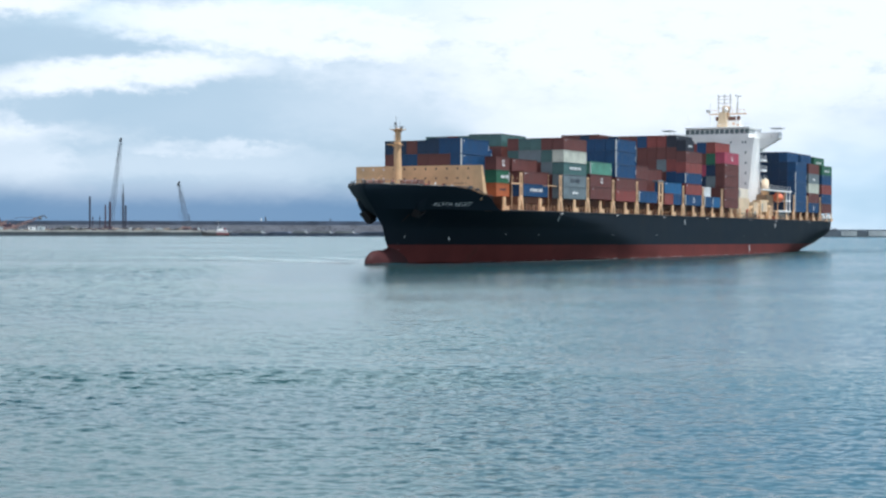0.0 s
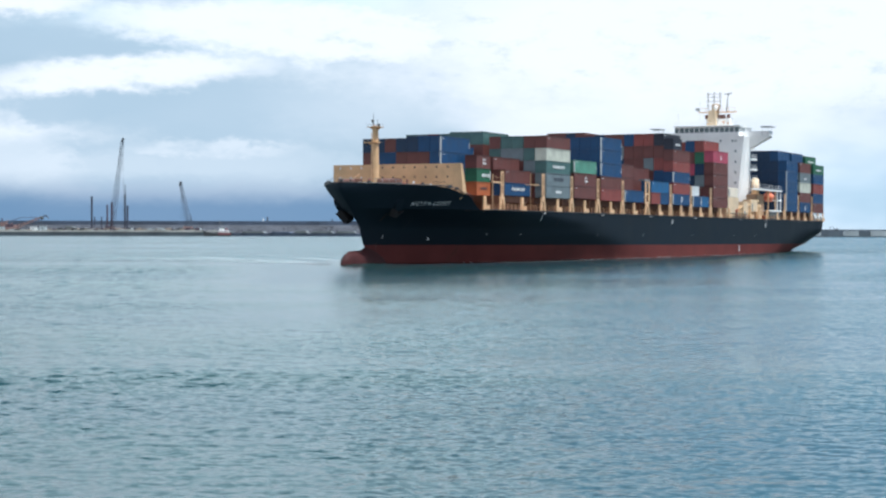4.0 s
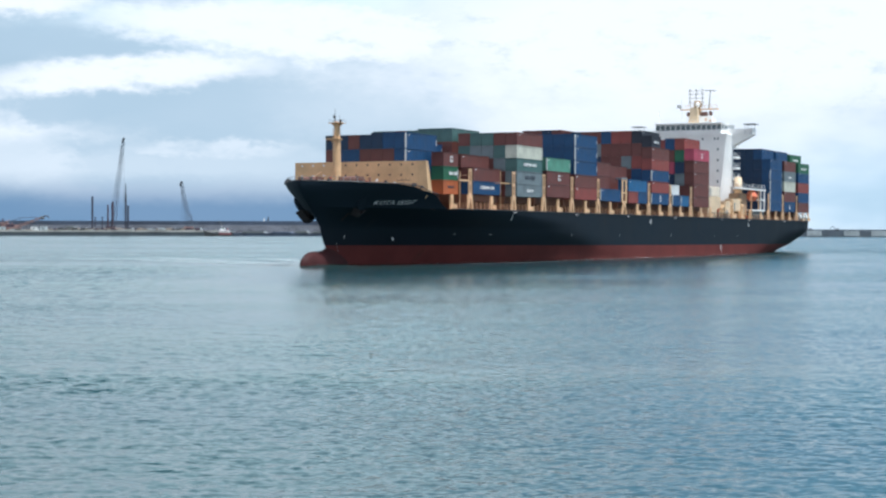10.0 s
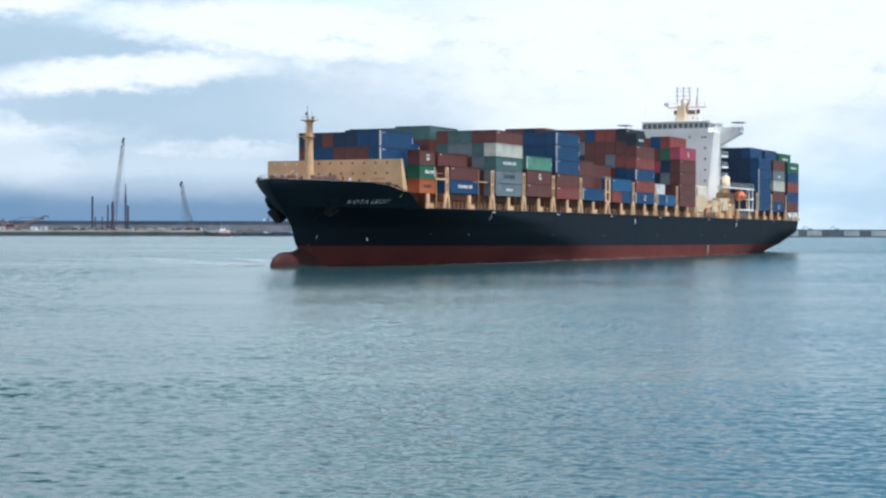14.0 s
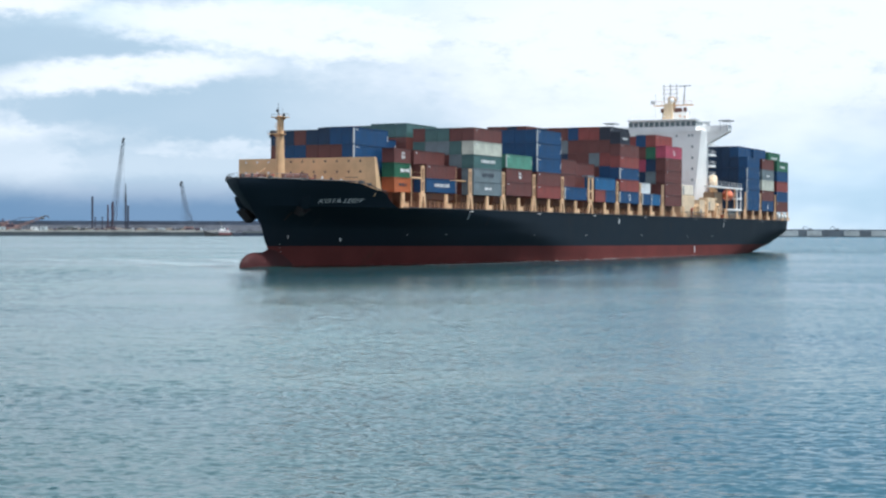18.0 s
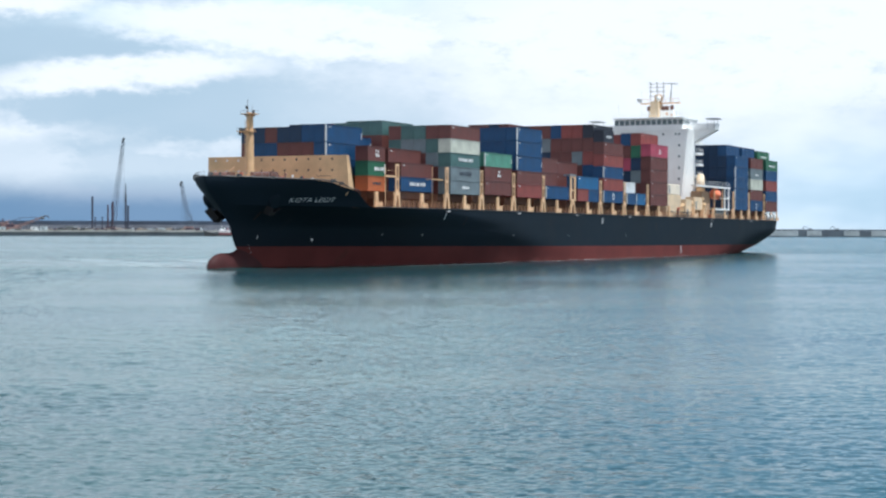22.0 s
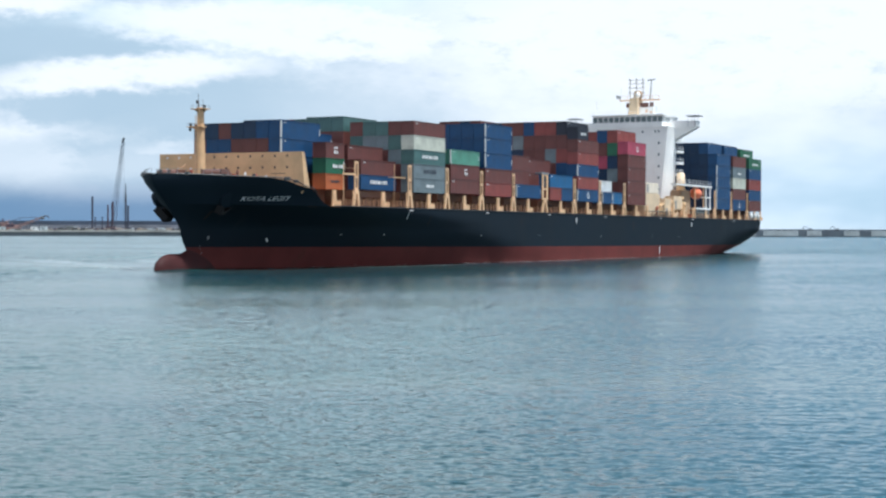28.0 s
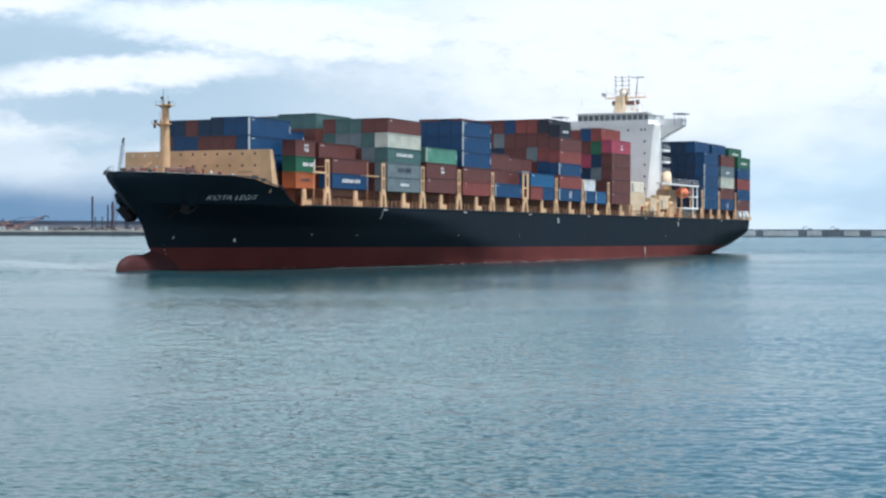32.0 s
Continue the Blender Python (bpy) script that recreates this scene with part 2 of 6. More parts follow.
def water_material(name="harbour_water", ruffle=1.0, milk=0.0):
    """Harbour water; ruffle scales its ripples, milk whitens it for fine bubbles and mirrored bright sky."""
    m, nt, p = nodes_of(name)
    co = nt.nodes.new("ShaderNodeTexCoord").outputs["Object"]
    # patches of greener and bluer water
    here = nt.nodes.new("ShaderNodeNewGeometry").outputs["Position"]
    axes = nt.nodes.new("ShaderNodeSeparateXYZ")
    nt.links.new(here, axes.inputs[0])
    tint = ramp(nt, noise_node(nt, 0.02, 4, 0.6, here, (0.6, 1.5, 1)), 0.35, 0.65)
    c = mix(nt, tint, (0.012, 0.043, 0.043), (0.010, 0.036, 0.046))
    # sheltered water in the ship's lee, along the line that her side keeps to
    off = nt.nodes.new("ShaderNodeVectorMath")
    off.operation = "DOT_PRODUCT"
    nt.links.new(here, off.inputs[0])
    off.inputs[1].default_value = (LEE_N[0], LEE_N[1], 0)
    along = nt.nodes.new("ShaderNodeVectorMath")
    along.operation = "DOT_PRODUCT"
    nt.links.new(here, along.inputs[0])
    along.inputs[1].default_value = (LEE_N[1], -LEE_N[0], 0)
    wide = nt.nodes.new("ShaderNodeMath")
    wide.operation = "MAXIMUM"
    nt.links.new(ramp(nt, off.outputs["Value"], LEE_0 + 74, LEE_0 + 14), wide.inputs[0])
    nt.links.new(times(nt, ramp(nt, off.outputs["Value"], LEE_0 + 90, LEE_0 + 66), 0.48), wide.inputs[1])
    calm = times(nt, wide.outputs[0], ramp(nt, off.outputs["Value"], LEE_0 - 45, LEE_0 - 30))
    calm = times(nt, calm, ramp(nt, along.outputs["Value"], LEE_S - 170, LEE_S + 20))
    # the lee ends ahead of the bow
    head = nt.nodes.new("ShaderNodeVectorMath")
    head.operation = "DOT_PRODUCT"
    nt.links.new(here, head.inputs[0])
    head.inputs[1].default_value = (1.0, LEE_HEAD, 0)
    calm = times(nt, calm, ramp(nt, head.outputs["Value"], -8.0, 7.0))
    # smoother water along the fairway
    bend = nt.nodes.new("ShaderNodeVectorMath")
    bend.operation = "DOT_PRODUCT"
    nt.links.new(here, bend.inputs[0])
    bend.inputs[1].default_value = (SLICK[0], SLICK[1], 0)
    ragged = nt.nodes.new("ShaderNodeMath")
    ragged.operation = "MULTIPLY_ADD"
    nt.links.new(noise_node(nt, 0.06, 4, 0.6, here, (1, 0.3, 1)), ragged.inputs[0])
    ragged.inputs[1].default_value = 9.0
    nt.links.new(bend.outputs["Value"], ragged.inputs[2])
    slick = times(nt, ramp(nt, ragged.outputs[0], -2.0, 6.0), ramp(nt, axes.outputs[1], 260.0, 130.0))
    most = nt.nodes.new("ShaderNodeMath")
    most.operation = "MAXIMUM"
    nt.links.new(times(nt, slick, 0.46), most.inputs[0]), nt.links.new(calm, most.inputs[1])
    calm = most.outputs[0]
    p.inputs["IOR"].default_value = 1.34
    p.inputs["Roughness"].default_value = 0.18
    # wind ripples as slopes: wavelets of half a metre, finer wrinkles, stronger in the gusts
    gust = ramp(nt, noise_node(nt, 0.018, 4, 0.55, co, (0.3, 1.5, 1)), 0.32, 0.68)
    g = nt.nodes.new("ShaderNodeMapRange")
    g.inputs["To Min"].default_value, g.inputs["To Max"].default_value = 0.45, 1.2
    nt.links.new(gust, g.inputs["Value"])

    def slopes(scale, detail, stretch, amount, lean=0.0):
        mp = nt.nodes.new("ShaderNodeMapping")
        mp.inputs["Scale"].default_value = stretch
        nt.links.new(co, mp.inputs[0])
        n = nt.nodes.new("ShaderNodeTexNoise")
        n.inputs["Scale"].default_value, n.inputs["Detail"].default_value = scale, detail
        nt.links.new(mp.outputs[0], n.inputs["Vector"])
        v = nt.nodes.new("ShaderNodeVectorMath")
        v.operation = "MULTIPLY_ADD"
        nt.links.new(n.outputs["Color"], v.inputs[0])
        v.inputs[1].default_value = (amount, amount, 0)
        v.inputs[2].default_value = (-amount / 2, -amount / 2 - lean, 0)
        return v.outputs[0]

    def vadd(a, b):
        v = nt.nodes.new("ShaderNodeVectorMath")
        v.operation = "ADD"
        nt.links.new(a, v.inputs[0]), nt.links.new(b, v.inputs[1])
        return v.outputs[0]

    tilt = vadd(slopes(4.6, 2, (0.75, 1.4, 1), SLOPE_FINE), slopes(1.6, 1, (0.75, 1.4, 1), SLOPE_BROAD, NORMAL_BIAS))
    sc = nt.nodes.new("ShaderNodeVectorMath")
    sc.operation = "SCALE"
    # a streak reaching out towards the mole is more ruffled and paler in colour
    wobble = nt.nodes.new("ShaderNodeMath")
    wobble.operation = "MULTIPLY_ADD"
    nt.links.new(noise_node(nt, 0.03, 3, 0.5, here, (1, 0.4, 1)), wobble.inputs[0])
    wobble.inputs[1].default_value = 60.0
    nt.links.new(axes.outputs[1], wobble.inputs[2])
    streak = times(nt, times(nt, ramp(nt, wobble.outputs[0], 398.0, 412.0), ramp(nt, wobble.outputs[0], 432.0, 415.0)), times(nt, ramp(nt, axes.outputs[0], -92.0, -60.0), ramp(nt, axes.outputs[0], 30.0, 0.0)))
    nt.links.new(mix(nt, milk, mix(nt, times(nt, streak, 0.55), c, (0.13, 0.19, 0.19)), (0.42, 0.48, 0.47)), p.inputs["Base Color"])
    force = nt.nodes.new("ShaderNodeMath")
    force.operation = "MULTIPLY_ADD"
    nt.links.new(streak, force.inputs[0])
    force.inputs[1].default_value = 0.9
    # the open basin beyond the fairway is windier
    windy = nt.nodes.new("ShaderNodeMath")
    windy.operation = "MULTIPLY_ADD"
    nt.links.new(ramp(nt, wobble.outputs[0], 310.0, 380.0), windy.inputs[0])
    windy.inputs[1].default_value, windy.inputs[2].default_value = 0.5, 1.0
    lee = nt.nodes.new("ShaderNodeMath")
    lee.operation = "MULTIPLY_ADD"
    nt.links.new(calm, lee.inputs[0])
    lee.inputs[1].default_value, lee.inputs[2].default_value = -0.86, 1.0
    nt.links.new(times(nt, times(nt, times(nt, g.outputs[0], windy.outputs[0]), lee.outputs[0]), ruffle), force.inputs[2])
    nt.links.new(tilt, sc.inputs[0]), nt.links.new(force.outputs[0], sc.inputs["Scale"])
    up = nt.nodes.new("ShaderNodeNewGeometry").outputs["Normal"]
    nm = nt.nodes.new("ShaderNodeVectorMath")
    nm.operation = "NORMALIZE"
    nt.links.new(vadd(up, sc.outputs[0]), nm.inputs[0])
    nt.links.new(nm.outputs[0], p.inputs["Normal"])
    return m


WATER = water_material()
WAVE_WATER = water_material("bow_wave_water", 0.6, 0.24)

# ---- mesh helpers ----


def box(bm, x0, x1, y0, y1, z0, z1):
    v = [bm.verts.new((x, y, z)) for z in (z0, z1) for y in (y0, y1) for x in (x0, x1)]
    for f in ((0, 2, 3, 1), (4, 5, 7, 6), (0, 1, 5, 4), (2, 6, 7, 3), (0, 4, 6, 2), (1, 3, 7, 5)):
        bm.faces.new([v[i] for i in f])


def rod(bm, a, b, r, n=8, r2=None):
    """A round bar from a to b, tapering to r2."""
    a, b = Vector(a), Vector(b)
    d = (b - a).normalized()
    u = d.orthogonal().normalized()
    w = d.cross(u)
    r2 = r if r2 is None else r2
    lo, hi = [], []
    for i in range(n):
        t = 2 * math.pi * i / n
        e = u * math.cos(t) + w * math.sin(t)
        lo.append(bm.verts.new(a + e * r))
        hi.append(bm.verts.new(b + e * r2))
    for i in range(n):
        j = (i + 1) % n
        bm.faces.new((lo[i], lo[j], hi[j], hi[i]))
    bm.faces.new(lo[::-1])
    bm.faces.new(hi)


def prism(bm, outline, y0, y1, axis="y"):
    """A closed outline of (x, z) drawn from y0 to y1."""
    lo = [bm.verts.new((x, y0, z) if axis == "y" else (y0, x, z)) for x, z in outline]
    hi = [bm.verts.new((x, y1, z) if axis == "y" else (y1, x, z)) for x, z in outline]
    n = len(outline)
    for i in range(n):
        j = (i + 1) % n
        bm.faces.new((lo[i], lo[j], hi[j], hi[i]))
    bm.faces.new(lo[::-1])
    bm.faces.new(hi)


def blob(bm, centre, size, u=16, v=10):
    m = Matrix.LocRotScale(centre, None, size)
    bmesh.ops.create_uvsphere(bm, u_segments=u, v_segments=v, radius=1.0, matrix=m)


def tube(bm, x, y, profile, n=18):
    """An upright round tube through rings of (height, radius), open at both ends."""
    rings = [[bm.verts.new((x + r * math.cos(2 * math.pi * k / n), y + r * math.sin(2 * math.pi * k / n), z)) for k in range(n)] for z, r in profile]
    for a, b in zip(rings, rings[1:]):
        for k in range(n):
            bm.faces.new((a[k], a[(k + 1) % n], b[(k + 1) % n], b[k]))


def lattice_boom(bm, a, b, w0, w1, cells, r):
    """A four-chord lattice boom from a to b."""
    a, b = Vector(a), Vector(b)
    d = (b - a).normalized()
    u = d.orthogonal().normalized()
    v = d.cross(u)
    prev = None
    for i in range(cells + 1):
        f = i / cells
        w = (w0 + (w1 - w0) * f) * (1 if 0 < i < cells else 0.5) / 2
        ring = [a + (b - a) * f + u * sx * w + v * sy * w for sx, sy in ((1, 1), (-1, 1), (-1, -1), (1, -1))]
        if prev:
            for k in range(4):
                rod(bm, prev[k], ring[k], r, 4)
                rod(bm, prev[k], ring[(k + 1) % 4], r * 0.6, 4)
        prev = ring


def mesh_of(name, bm, material, smooth=False):
    bmesh.ops.recalc_face_normals(bm, faces=bm.faces)
    me = bpy.data.meshes.new(name)
    bm.to_mesh(me)
    bm.free()
    me.materials.append(material)
    if smooth:
        for p in me.polygons:
            p.use_smooth = True
    return me


def part(name, bm, material, parent, label="", smooth=False):
    ob = new(name, mesh_of(name, bm, material, smooth))
    # no deeper than thing, part, sub-part
    while parent.parent and parent.parent.parent:
        parent = parent.parent
    ob.parent = parent
    if label:
        tagged(ob, label)
    return ob


def thing(name, label, category, group="", kind="", at=None):
    ob = tagged(new(name), label, category, group, kind)
    if at is not None:
        ob.matrix_basis = at
    return ob


def solid(name, bm, material, label, category, group="", kind="", smooth=False):
    return tagged(new(name, mesh_of(name, bm, material, smooth)), label, category, group, kind)


def bars(bm, x0, x1, z0, z1, n, y, rnd):
    """A row of n upright bars that stand for writing, on a face that looks along y."""
    w = (x1 - x0) / n
    for i in range(n):
        a = x0 + w * i
        box(bm, a, a + w * rnd.uniform(0.55, 0.85), y - 0.01, y + 0.012, z0, z1 - (z1 - z0) * rnd.choice((0, 0, 0.15)))


# ---- water: one sheet to the horizon, with real wavelets over the near half kilometre ----


def wave_heights(X, Y):
    """Short-crested wind chop, a third of a metre to two metres long, over a slight swell."""
    rng = np.random.RandomState(5)
    gust = np.zeros_like(X)
    for _ in range(9):
        a, lam = rng.uniform(0, 6.28), rng.uniform(25, 90)
        gust += np.sin(6.283 / lam * (np.cos(a) * X + 1.6 * np.sin(a) * Y) + rng.uniform(0, 6.28))
    gust = (0.85 + 0.25 * np.tanh(gust / 2.2)) * 1.1
    Z = np.zeros_like(X)
    # the shortest waves fade out with the distance, as the grid widens
    finest = np.interp(Y, [26, 42, 78, 165, 300, 480], [0.12, 0.12, 0.3, 0.38, 0.8, 0.8])
    for lam in np.concatenate([np.geomspace(0.3, 1.25, 60), np.geomspace(1.35, 2.6, 16), np.geomspace(3.2, 5.0, 5)]):
        a = math.atan2(-0.85, -0.5) + rng.normal(0, 0.75)
        amp = (0.0185 if lam < 0.7 else 0.0195 if lam < 1.3 else 0.009 * np.interp(Y, [140, 250], [1.0, 2.8])) * lam / 6.283
        u = 6.283 / lam * (np.cos(a) * X + np.sin(a) * Y) + rng.uniform(0, 6.28)
        Z += amp * np.clip((lam - 2.2 * finest) / finest, 0, 1) * (np.sin(u) + 0.2 * np.cos(2 * u))
    off = LEE_N[0] * X + LEE_N[1] * Y - LEE_0
    # quieter close to the quay and along the fairway
    gust = gust * np.interp(Y, [26, 50, 75, 170, 300], [0.85, 1.0, 1.5, 1.6, 1.2])
    gust = gust * (1 - 0.7 * np.clip((X - 0.04 * Y) / 5.0, 0, 1)) * (1 + 0.3 * np.clip((-X - 0.06 * Y) / (0.12 * Y), 0, 1))
    ahead = np.clip((X + LEE_HEAD * Y + 8) / 15, 0, 1)
    return Z * gust * (1 - 0.95 * ahead * np.maximum(np.clip((90 - off) / 60, 0, 1), 0.75 * np.clip((90 - off) / 24, 0, 1)))


def wave_sheet():
    blocks = [(-26.0, 48.0, 26.0, 78.0, 0.12), (-50.0, 72.0, 78.0, 165.0, 0.3), (-84.0, 106.0, 165.0, 300.0, 0.38), (-135.0, 158.0, 300.0, 480.0, 0.8)]
    verts, faces, start = [], [], 0
    made = []
    for x0, x1, y0, y1, step in blocks:
        xs, ys = np.linspace(x0, x1, int((x1 - x0) / step) + 1), np.linspace(y0, y1, int((y1 - y0) / step) + 1)
        X, Y = np.meshgrid(xs, ys)
        fade = np.clip(np.minimum(X - x0, x1 - X) / 3.0, 0, 1)
        if y0 < 30:
            fade = fade * np.clip((Y - y0) / 2.0, 0, 1)
        if y1 > 400:
            fade = fade * np.clip((y1 - Y) / 60.0, 0, 1)
        made.append([xs, ys, X, Y, wave_heights(X, Y) * fade])
    # the last row of a fine block lies on the first row of the coarser one
    for fine_b, next_b in zip(made, made[1:]):
        fine_b[4][-1] = np.interp(fine_b[0], next_b[0], next_b[4][0])
        inside = (next_b[0] < fine_b[0][0]) | (next_b[0] > fine_b[0][-1])
        next_b[4][0][inside] = 0
    for xs, ys, X, Y, Z in made:
        ny, nx = X.shape
        i = np.arange(ny * nx).reshape(ny, nx) + start
        verts.append(np.stack([X, Y, Z], -1).reshape(-1, 3))
        faces.append(np.stack([i[:-1, :-1], i[:-1, 1:], i[1:, 1:], i[1:, :-1]], -1).reshape(-1, 4))
        start += nx * ny
    flat = [(-4900, 4900, -600, 26), (-4900, 4900, 480, 1200), (-4900, 4900, 1200, 4950)]
    for x0, x1, y0, y1, _ in blocks:
        flat += [(-4900, x0, y0, y1), (x1, 4900, y0, y1)]
    for x0, x1, y0, y1 in flat:
        verts.append(np.array([(x0, y0, 0), (x1, y0, 0), (x1, y1, 0), (x0, y1, 0)], float))
        faces.append(np.array([[start, start + 1, start + 2, start + 3]]))
        start += 4
    verts, quads = np.concatenate(verts), np.concatenate(faces)
    me = bpy.data.meshes.new("water")
    me.vertices.add(len(verts))
    me.vertices.foreach_set("co", verts.astype(np.float32).ravel())
    n = len(quads)
    me.loops.add(n * 4)
    me.loops.foreach_set("vertex_index", quads.astype(np.int32).ravel())
    me.polygons.add(n)
    me.polygons.foreach_set("loop_start", np.arange(0, n * 4, 4, dtype=np.int32))
    me.update(calc_edges=True)
    me.polygons.foreach_set("use_smooth", np.ones(n, dtype=bool))
    me.materials.append(WATER)
    return me


water = tagged(new("water", wave_sheet()), "rippled grey-blue harbour water under broken cloud", "water", kind="structure")

# ---- the ship: x forward, y to port, z up from the water, metres ----
DECK_Z, PAINT_Z, BEAM = 9.62, 2.85, 16.1
ship = thing("container_ship", "black-hulled container ship with red boot topping, cream fittings, white bridge", "ship")


def steps(table, x):
    """Piecewise linear reading of a short table."""
    for (a, fa), (b, fb) in zip(table, table[1:]):
        if x <= b:
            return fa + (fb - fa) * max(0.0, (x - a) / (b - a))
    return table[-1][1]


STEM = [(-4, 117.0), (0, 119.6), (2.85, 121.4), (3.7, 122.1), (6.4, 123.3), (9.62, 126.4), (11.6, 128.9), (12.4, 129.6), (13.0, 130.0), (13.5, 130.1), (14.0, 129.95), (14.4, 129.7)]
ENDS = [(-4, -122.0), (0, -133.0), (2.85, -136.8), (6.4, -139.4), (7.4, -139.6), (14, -139.6)]
ENTRY = [(-4, 125.0), (0, 106.0), (2.85, 91.0), (4.0, 84.0), (5.2, 76.0), (6.4, 71.0), (7.7, 65.0), (8.7, 58.0), (9.62, 51.0), (11.0, 38.0), (14.4, 32.0)]
FULL = [(-4, 1.8), (0, 1.75), (2.85, 1.7), (6.4, 1.75), (8.0, 2.3), (9.62, 3.1), (11.0, 2.1), (14.4, 2.2)]
RUN = [(-4, 75.0), (0, 62.0), (2.85, 48.0), (7.0, 28.0), (14, 18.0)]
AFT = [(-4, 0.04), (0, 0.34), (2.85, 0.68), (6.0, 0.92), (7.0, 0.965), (9.62, 0.985), (14, 0.985)]


def half_breadth(s, z):
    """Half the hull's breadth at s and z."""
    u = min(1.0, max(0.0, (steps(STEM, z) - s) / steps(ENTRY, z)))
    w = min(1.0, max(0.0, (s - steps(ENDS, z)) / steps(RUN, z)))
    k = steps(AFT, z)
    ahead = max(0.0, steps(STEM, z) - s)
    nose = 0.6 * min(1.0, max(0.0, (z - 4) / 9)) * math.sqrt(min(1.0, ahead / 1.6)) * max(0.0, 1 - ahead / 12)
    return nose + BEAM * (1 - (1 - u) ** steps(FULL, z)) * (k + (1 - k) * (1 - (1 - w) ** 2.2))


def top_edge(s):
    """Height of the hull's top edge: the sheer steps up to the forecastle."""
    return steps([(-200, DECK_Z), (104.5, DECK_Z), (105.1, 9.95), (105.9, 11.3), (106.6, 12.15), (108.2, 12.45), (109.3, 12.65), (110.6, 13.1), (111.8, 13.4), (113.5, 13.65), (115.0, 13.75), (120.6, 13.85), (126, 14.0), (130.2, 14.05)], s)


COLUMNS = [0, 0.0003, 0.001, 0.002, 0.004, 0.006, 0.009, 0.013, 0.02, 0.028, 0.038, 0.05, 0.063, 0.067, 0.072, 0.077, 0.081, 0.0842, 0.0871, 0.0898, 0.0927, 0.0962, 0.103, 0.108, 0.113, 0.118, 0.124, 0.14, 0.165, 0.19, 0.22, 0.26, 0.3,
           0.33, 0.36, 0.4, 0.44, 0.48, 0.52, 0.6, 0.67, 0.73, 0.78, 0.82, 0.86, 0.89, 0.92, 0.945, 0.965, 0.982, 1.0]


def hull_strip(levels, raised=False, last=len(COLUMNS)):
    """Both sides of the hull between the given levels, closed by the transom."""
    bm = bmesh.new()
    sides = []
    for side in (1, -1):
        rows = []
        for z in levels:
            row = []
            for w in COLUMNS[:last]:
                zz = z
                if z == PAINT_Z:
                    # the painted line rises a little towards the stem
                    zz += 0.27 * min(1.0, max(0.0, (141.0 - 258.0 * w) / 130.0))
                if raised:
                    s0 = steps(STEM, 11.5) + (steps(ENDS, 11.5) - steps(STEM, 11.5)) * w
                    zz = DECK_Z + (top_edge(s0) - DECK_Z) * (z - DECK_Z) / (14.4 - DECK_Z)
                s = steps(STEM, zz) + (steps(ENDS, zz) - steps(STEM, zz)) * w
                row.append(bm.verts.new((s, side * half_breadth(s, zz), zz)))
            rows.append(row)
        sides.append(rows)
        for a, b in zip(rows, rows[1:]):
            for i in range(len(a) - 1):
                try:
                    bm.faces.new((a[i], a[i + 1], b[i + 1], b[i]) if side > 0 else (a[i], b[i], b[i + 1], a[i + 1]))
                except ValueError:
                    pass
    if not raised:
        for (a, b), (c, d) in zip(zip(sides[0], sides[0][1:]), zip(sides[1], sides[1][1:])):
            bm.faces.new((a[-1], c[-1], d[-1], b[-1]))
    bmesh.ops.remove_doubles(bm, verts=bm.verts, dist=0.004)
    return bm


def smooth_part(name, bm, mat, parent, label=""):
    return part(name, bm, mat, parent, label, smooth=True)


smooth_part("hull", hull_strip([PAINT_Z, 3.4, 4.0, 4.6, 5.2, 5.8, 6.4, 7.05, 7.7, 8.2, 8.7, 9.15, DECK_Z]), HULL_BLACK, ship, "glossy black hull plating with flared bow")
smooth_part("boot_topping", hull_strip([-4.0, -2.0, -0.6, 0.0, 0.8, 1.6, PAINT_Z]), BOOT_RED, ship, "faded red anti-fouling paint below the black hull")
smooth_part("forecastle_hull", hull_strip([DECK_Z, 10.6, 11.5, 12.4, 13.4, 14.4], raised=True, last=COLUMNS.index(0.124) + 1), HULL_BLACK, ship, "black raised bow plating")

# bulbous bow
bm = bmesh.new()
BULB_TOP = [(106.0, 3.4), (117.0, 3.35), (119.5, 3.2), (121.0, 2.75), (122.2, 2.3), (123.4, 2.1), (124.8, 2.15), (126.2, 2.08), (127.4, 1.78), (128.4, 1.2), (129.1, 0.45), (129.4, -0.7)]
BULB_WIDE = [(106.0, 0.5), (114.0, 1.1), (121.0, 1.45), (124.0, 1.55), (126.5, 1.4), (128.4, 0.95), (129.4, 0.02)]
rings = []
for i in range(41):
    s = 129.4 - 23.4 * (i / 40) ** 1.6
    hi, lo, w = steps(BULB_TOP, s), -4.4 + 3.5 * max(0.0, (s - 125.0) / 4.4) ** 2, steps(BULB_WIDE, s)
    mid = -0.6
    ring = []
    for k in range(24):
        t = 2 * math.pi * k / 24
        up = max(0.0, math.sin(t))
        # the crown narrows into the stem
        neck = 1 - 0.75 * up ** 2 * min(1.0, max(0.0, (123.6 - s) / 3.5))
        ring.append(bm.verts.new((s, w * neck * math.cos(t), mid + (hi - mid if math.sin(t) > 0 else mid - lo) * math.sin(t))))
    rings.append(ring)
for a, b in zip(rings, rings[1:]):
    for k in range(24):
        bm.faces.new((a[k], a[(k + 1) % 24], b[(k + 1) % 24], b[k]))
bmesh.ops.remove_doubles(bm, verts=bm.verts, dist=0.002)
smooth_part("bulbous_bow", bm, BULB_RED, ship, "rounded red bulb at the waterline")


